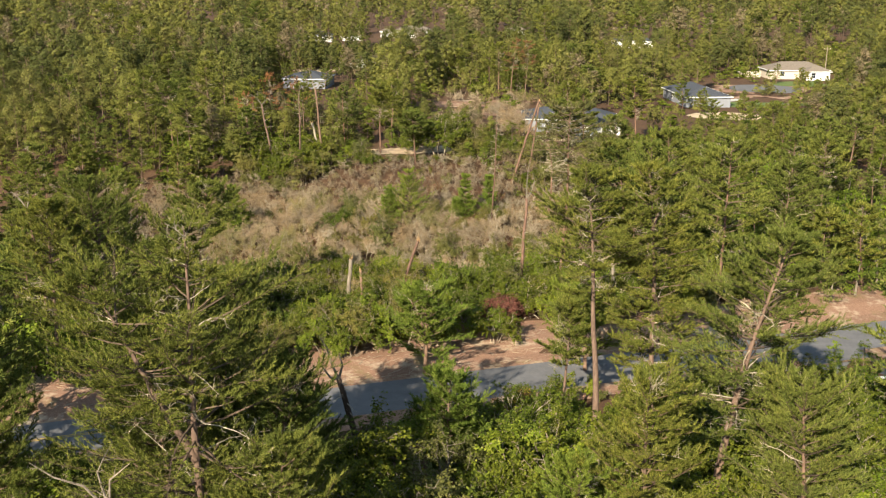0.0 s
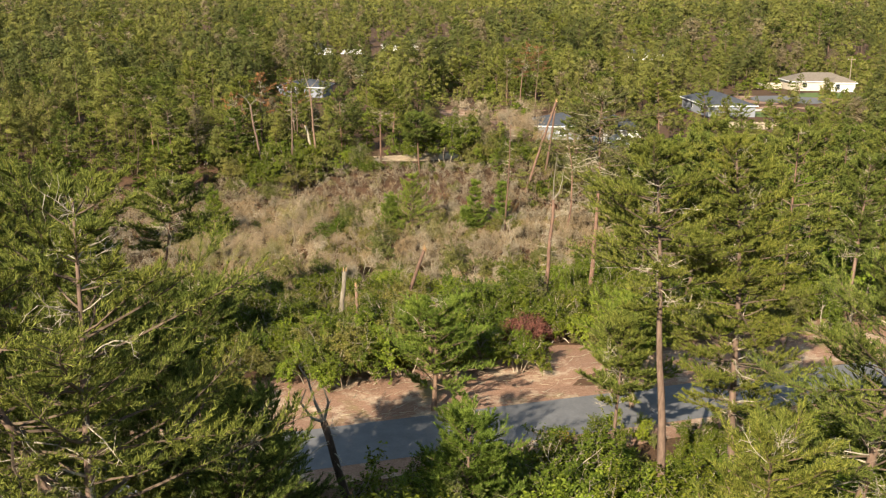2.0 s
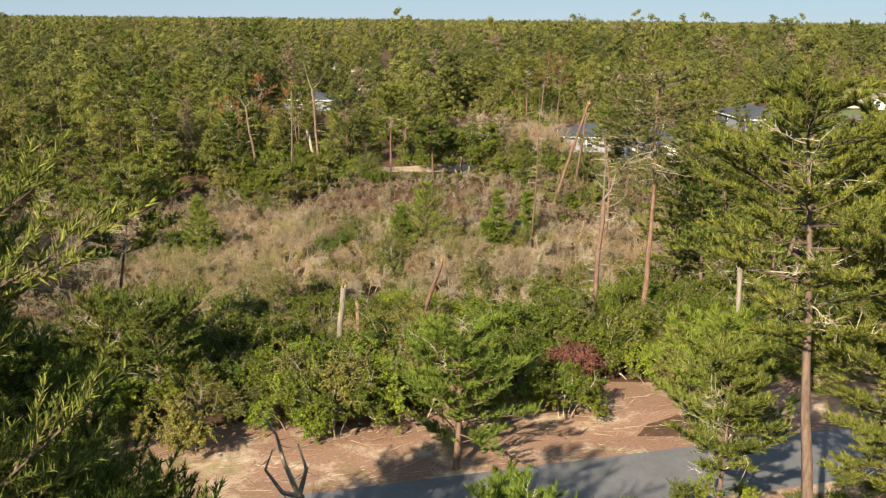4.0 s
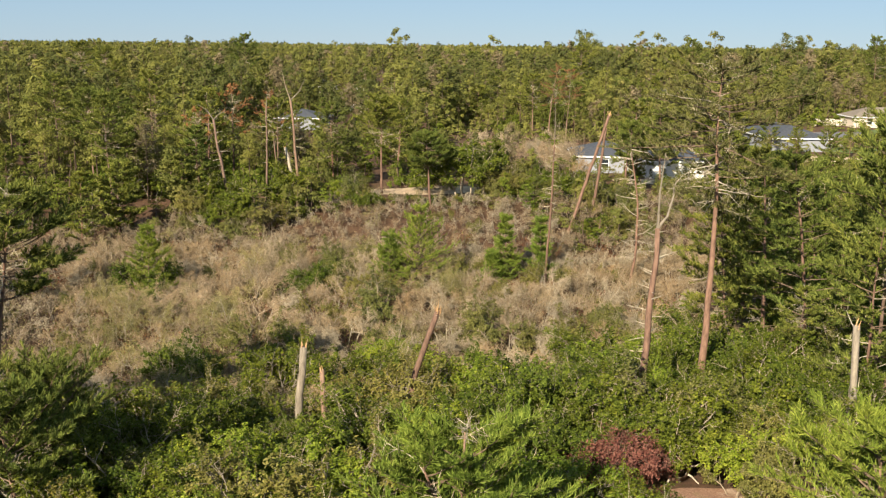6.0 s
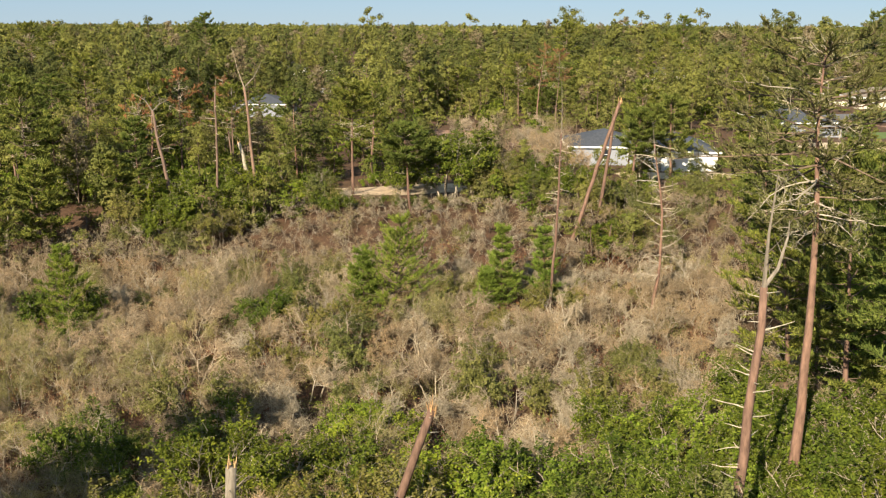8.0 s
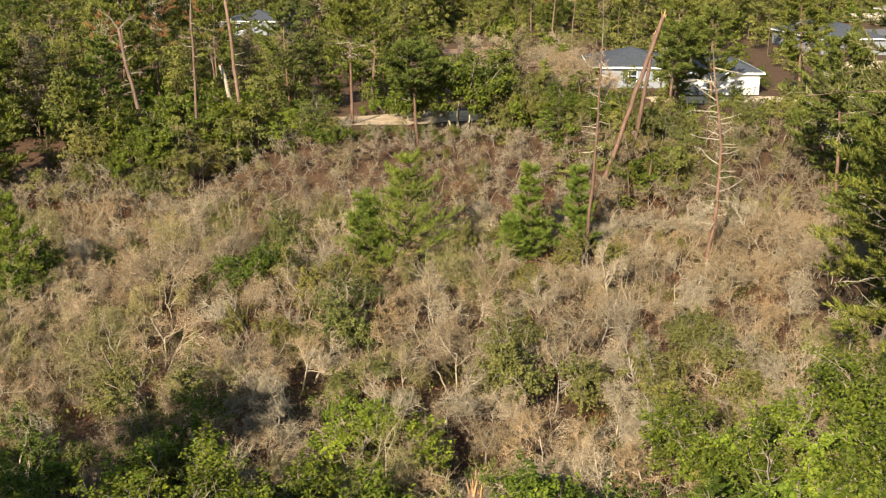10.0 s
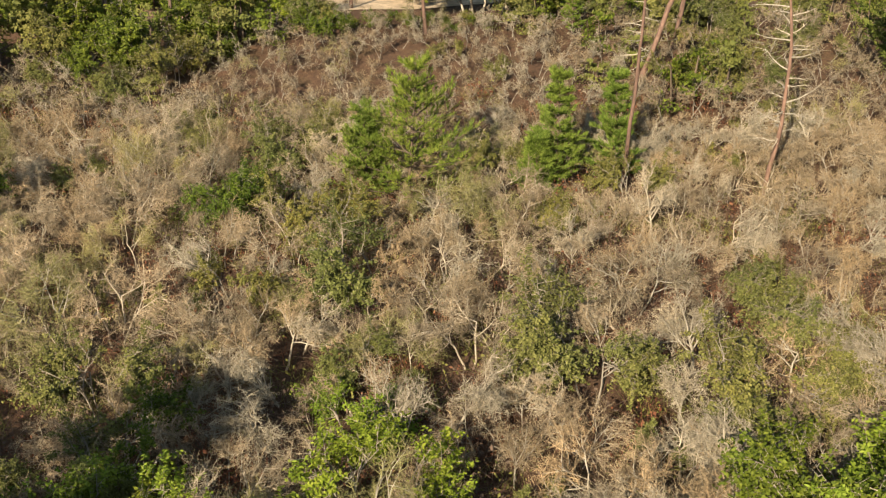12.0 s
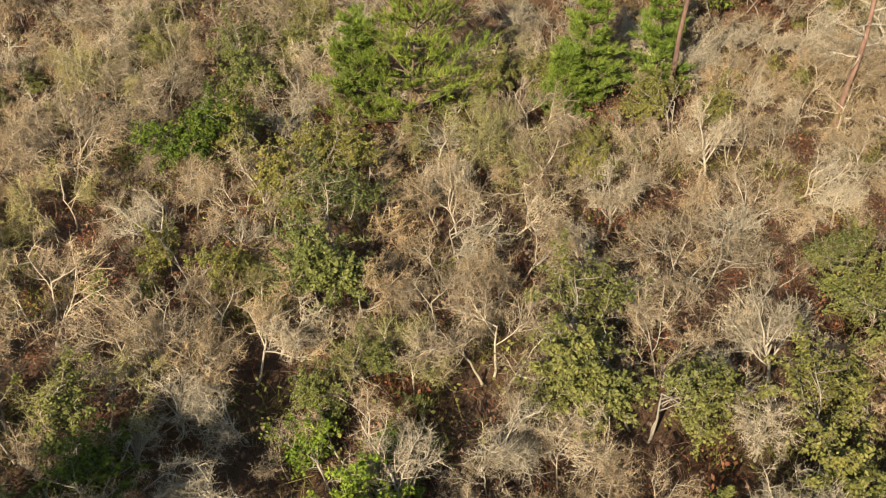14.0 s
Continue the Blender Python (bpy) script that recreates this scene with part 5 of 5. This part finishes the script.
# long white board fence
fence = new("board_fence")
for k in range(8):
    box_part("fence_panel", (k * 1.25, 0, 0.0, k * 1.25 + 1.22, 0.06, 2.1), TRIM, fence)
fence.matrix_basis = pose(-44.5, 463, ground_z(-44, 463))
tagged(fence, "long white board fence among pines", "fence")
fence = new("board_fence")
for k in range(6):
    box_part("fence_panel", (k * 1.25, 0, 0.0, k * 1.25 + 1.21, 0.06, 1.8), WALL_TAN, fence)
fence.matrix_basis = pose(91.5, 318, ground_z(92, 318))
tagged(fence, "weathered tan board fence beside a house", "fence")

patch("sandy_lot", 66, 236, 9, 6, SAND, "bare pale sand lot", "sand", 0.05, 0, 1)
patch("sandy_lot", 10, 258, 12, 6, LITTER, "bare sand lot with straw and debris", "sand", 0.05, 8, 2, 0.4)
patch("sandy_lot", 20, 240, 13, 4.5, LITTER, "bare sand lot with straw behind a new house", "sand", 0.06, 0, 3, 0.3)
patch("sandy_lot", 31, 204, 9, 3, SAND, "bare pale sand in front of a new house", "sand", 0.05, 0, 7, 0.3)
patch("sandy_lot", -6.5, 191.5, 12.5, 3.4, SANDY_STRAW, "pale sand and pine straw strip at the edge of the woods", "sand", 0.06, 16, 4, 0.35)
patch("sandy_lot", -40, 335, 8, 6, SAND, "pale sandy clearing", "sand", 0.05, 0, 6, 0.3)
patch("sandy_lot", -28, 186, 5, 1.8, LITTER, "reddish bare earth at the edge of the woods", "sand", 0.06, 10, 8, 0.35)
patch("sandy_lot", 86, 276, 24, 24, LITTER, "straw and sand round the turning circle", "sand", 0.03, 0, 12, 0.2)
patch("lawn", 80, 258, 12, 9, LAWN, "bright green mown lawn beside a house", "lawn", 0.05, 0, 9)
patch("lawn", 108, 300, 13, 7, LAWN, "bright green mown lawn before a house", "lawn", 0.05, 0, 10)
patch("cul_de_sac", 91, 288, 10, 10, ASPHALT, "grey asphalt turning circle", "road", 0.09, 0, 11, 0.02)
me_drive = bmesh.new()
box(me_drive, 0, 0, 0, 17, 3.4, 0.1)
drive = part("driveway", me_drive, CONCRETE, None)
drive.matrix_basis = pose(71.5, 261, ground_z(75, 262) + 0.02, 0, 0, 22)
tagged(drive, "pale concrete driveway between lawns", "driveway", kind="structure")


# ---------------------------------------------------------------- side road, stop line and roadside clutter
def slab(name, x, y, s0, s1, a0, a1, lift, mat, label, category):
    """A flat piece laid by distance along and across the road."""
    v = []
    for s, a in ((s0, a0), (s0, a1), (s1, a1), (s1, a0)):
        px, py = a * RC - s * RS, ROAD_Y0 + a * RS + s * RC
        v.append((px, py, ground_z(px, py) + lift))
    me = bpy.data.meshes.new(name)
    me.from_pydata(v, [], [(0, 1, 2, 3)])
    me.materials.append(mat)
    return tagged(new(name, me), label, category, kind="structure")


slab("side_road", 0, 0, -34, -2.6, 32.4, 39.4, 0.052, ASPHALT, "grey asphalt side road joining the main road", "road")
slab("stop_line", 0, 0, -9.3, -8.7, 36.0, 39.2, 0.06, WHITE_PAINT, "white painted stop line on asphalt", "road marking")

# uprooted stump, palmettos and rust-coloured bush on the bank
stump = new("uprooted_stump")
s = Soup()
rng = random.Random(77)
ring = [Vector((math.cos(a) * 0.85 * rng.uniform(0.8, 1.2), 0, math.sin(a) * 0.75 * rng.uniform(0.8, 1.2) + 0.7)) for a in [0.4 * k for k in range(16)]]
s.tube([Vector((0, -0.25, 0.75)), Vector((0, 0, 0.75)), Vector((0.1, 0.5, 0.7)), Vector((0.2, 1.6, 0.5))], [0.5, 0.85, 0.4, 0.28], 9)
part("root_plate", s, BARK_DARK, stump, smooth=True)
for k in range(9):
    a = 0.7 * k
    s = Soup()
    p = Vector((math.cos(a) * 0.6, -0.1, 0.75 + math.sin(a) * 0.5))
    s.tube(bent(p, Vector((math.cos(a), -0.5, math.sin(a))).normalized(), 0.9, 3, rng, 0, 0.4), [0.07, 0.05, 0.035, 0.015], 4)
    part("root", s, DEADWOOD, stump)
stump.matrix_basis = on_ground(8.7, 98.2, 15)
tagged(stump, "uprooted tree stump with torn pale roots on the bank", "stump")


def palmetto(x, y, seed, size):
    rng = random.Random(seed)
    ob = new("palmetto")
    for k in range(11):
        s = Soup()
        a = rng.uniform(0, 6.283)
        up = rng.uniform(0.5, 1.4)
        d = Vector((math.cos(a), math.sin(a), up)).normalized()
        tip = d * rng.uniform(0.6, 1.1) * size
        s.spike(Vector(), tip, 0.02)
        side = d.cross(Vector((0, 0, 1))).normalized()
        for j in range(15):
            t = radians(-100 + 200 * j / 14)
            ray = (d * math.cos(t) + side * math.sin(t) + Vector((0, 0, -0.15))).normalized()
            s.leaf(tip, ray, ray.cross(d.cross(side)).normalized(), 0.7 * size, 0.07)
        part("frond", s, PALM, ob)
    ob.matrix_basis = on_ground(x, y, 0, 1, 0.0)
    return tagged(ob, "fan-leaved yellow-green saw palmetto", "palmetto", "palmettos")


for k, (x, y) in enumerate([(-11.1, 92.0), (-12.2, 92.6), (-9.0, 92.4), (-13.3, 91.6), (-8.0, 91.6), (-10.2, 93.2)]):
    palmetto(x, y, 900 + k, 1.25)
d = dome_shrub(990, 2.6, 1.9, 6, 6, 6, 8, 3, 0.12, 0.03, 0.009, 0.45, 0.4, skirt=0.3)
ob = shrub_thing("rust_bush", d, BARK_DARK, BARK_DARK, LEAF_WINE, "dead wine-red leafy bush on the bank", "rust bushes")
ob.matrix_basis = on_ground(6.1, 96.8, 0, 1.1)
copy_thing(ob, on_ground(4.4, 97.6, 80, 0.75))
d = dome_shrub(991, 3.0, 1.6, 5, 5, 5, 6, 2, 0.12, 0.03, 0.009, 0.45, 0.4, skirt=0.3)
ob = shrub_thing("russet_bush", d, BARK_DARK, BARK_DARK, leafy("russet_leaves", (0.14, 0.085, 0.02), (0.25, 0.16, 0.035), (0.34, 0.24, 0.06), 0.4, 0.3),
                 "russet-leaved bush beside the road", "rust bushes")
ob.matrix_basis = on_ground(5.6, 75.4)
# red dead crowns among the green woods
for x, y, seed, h in [(-32.5, 196, 81, 14), (-27, 200, 82, 13), (18, 262, 83, 16), (22, 266, 84, 15), (-36, 190, 85, 11)]:
    d = pine_meshes(seed, h, 0.5, 2.8, 8, 4, 6, 14, 0.45, 0.04, (0, 0), 0.18, 0.3, 0.5, needle=NEEDLE_DEAD, sides=5)
    pine_thing("dead_pine", on_ground(x, y), d, "dead pine with rust-red needles among green pines", "dead pines")
# fallen branches on the verge
rng = random.Random(88)
s = Soup()
for _ in range(900):
    a, t = rng.uniform(-34, 40), rng.uniform(3.2, 10)
    x, y = a * RC - t * RS, ROAD_Y0 + a * RS + t * RC
    p = Vector((x, y, ground_z(x, y) + 0.07))
    an = rng.gauss(0.3, 0.6)
    s.spike(p, p + Vector((math.cos(an), math.sin(an), rng.uniform(0, 0.12))) * rng.uniform(0.3, 1.6), rng.uniform(0.012, 0.04))
tagged(new("fallen_branchwood", s.mesh("fallen_branchwood", DEADWOOD)), "pale fallen branches and sticks on the verge", "debris", kind="stuff")

# leafless trees round the bare lots
rng = random.Random(96)
for k in range(22):
    plant(BARE, (0, 2, 4, 6, 1, 8, 10)[k % 7], on_ground(rng.uniform(0, 17), rng.uniform(203, 236), rng.uniform(0, 360), rng.uniform(1.0, 1.5)))


def utility_pole(x, y, h):
    ob = new("utility_pole")
    s = Soup()
    s.tube([Vector((0, 0, -0.3)), Vector((0, 0, h))], [0.15, 0.1], 8)
    part("pole", s, BARK_GREY, ob, smooth=True)
    bm = bmesh.new()
    box(bm, -1.1, -0.06, h - 0.7, 1.1, 0.06, h - 0.56)
    part("crossarm", bm, BARK_GREY, ob)
    for dx in (-0.95, 0.0, 0.95):
        s = Soup()
        s.tube([Vector((dx, 0, h - 0.55)), Vector((dx, 0, h - 0.4))], [0.05, 0.03], 6)
        part("insulator", s, TRIM, ob)
    ob.matrix_basis = on_ground(x, y)
    return tagged(ob, "grey wooden utility pole beside a house", "utility pole", "utility poles")


for x, y in ((118, 316), (-76, 452), (-66, 448)):
    utility_pole(x, y, 9.5)

# dry bushes on the bare lots
rng = random.Random(97)
for _ in range(34):
    x, y = rng.choice(((rng.uniform(-2, 22), rng.uniform(251, 264)), (rng.uniform(7, 32), rng.uniform(235, 245)), (rng.uniform(-16, 0), rng.uniform(190, 197))))
    plant(BARE if y > 200 or rng.random() < 0.5 else GREEN, rng.randrange(10), on_ground(x, y, rng.uniform(0, 360), rng.uniform(0.3, 0.7) if y < 200 else rng.uniform(0.6, 1.1)))
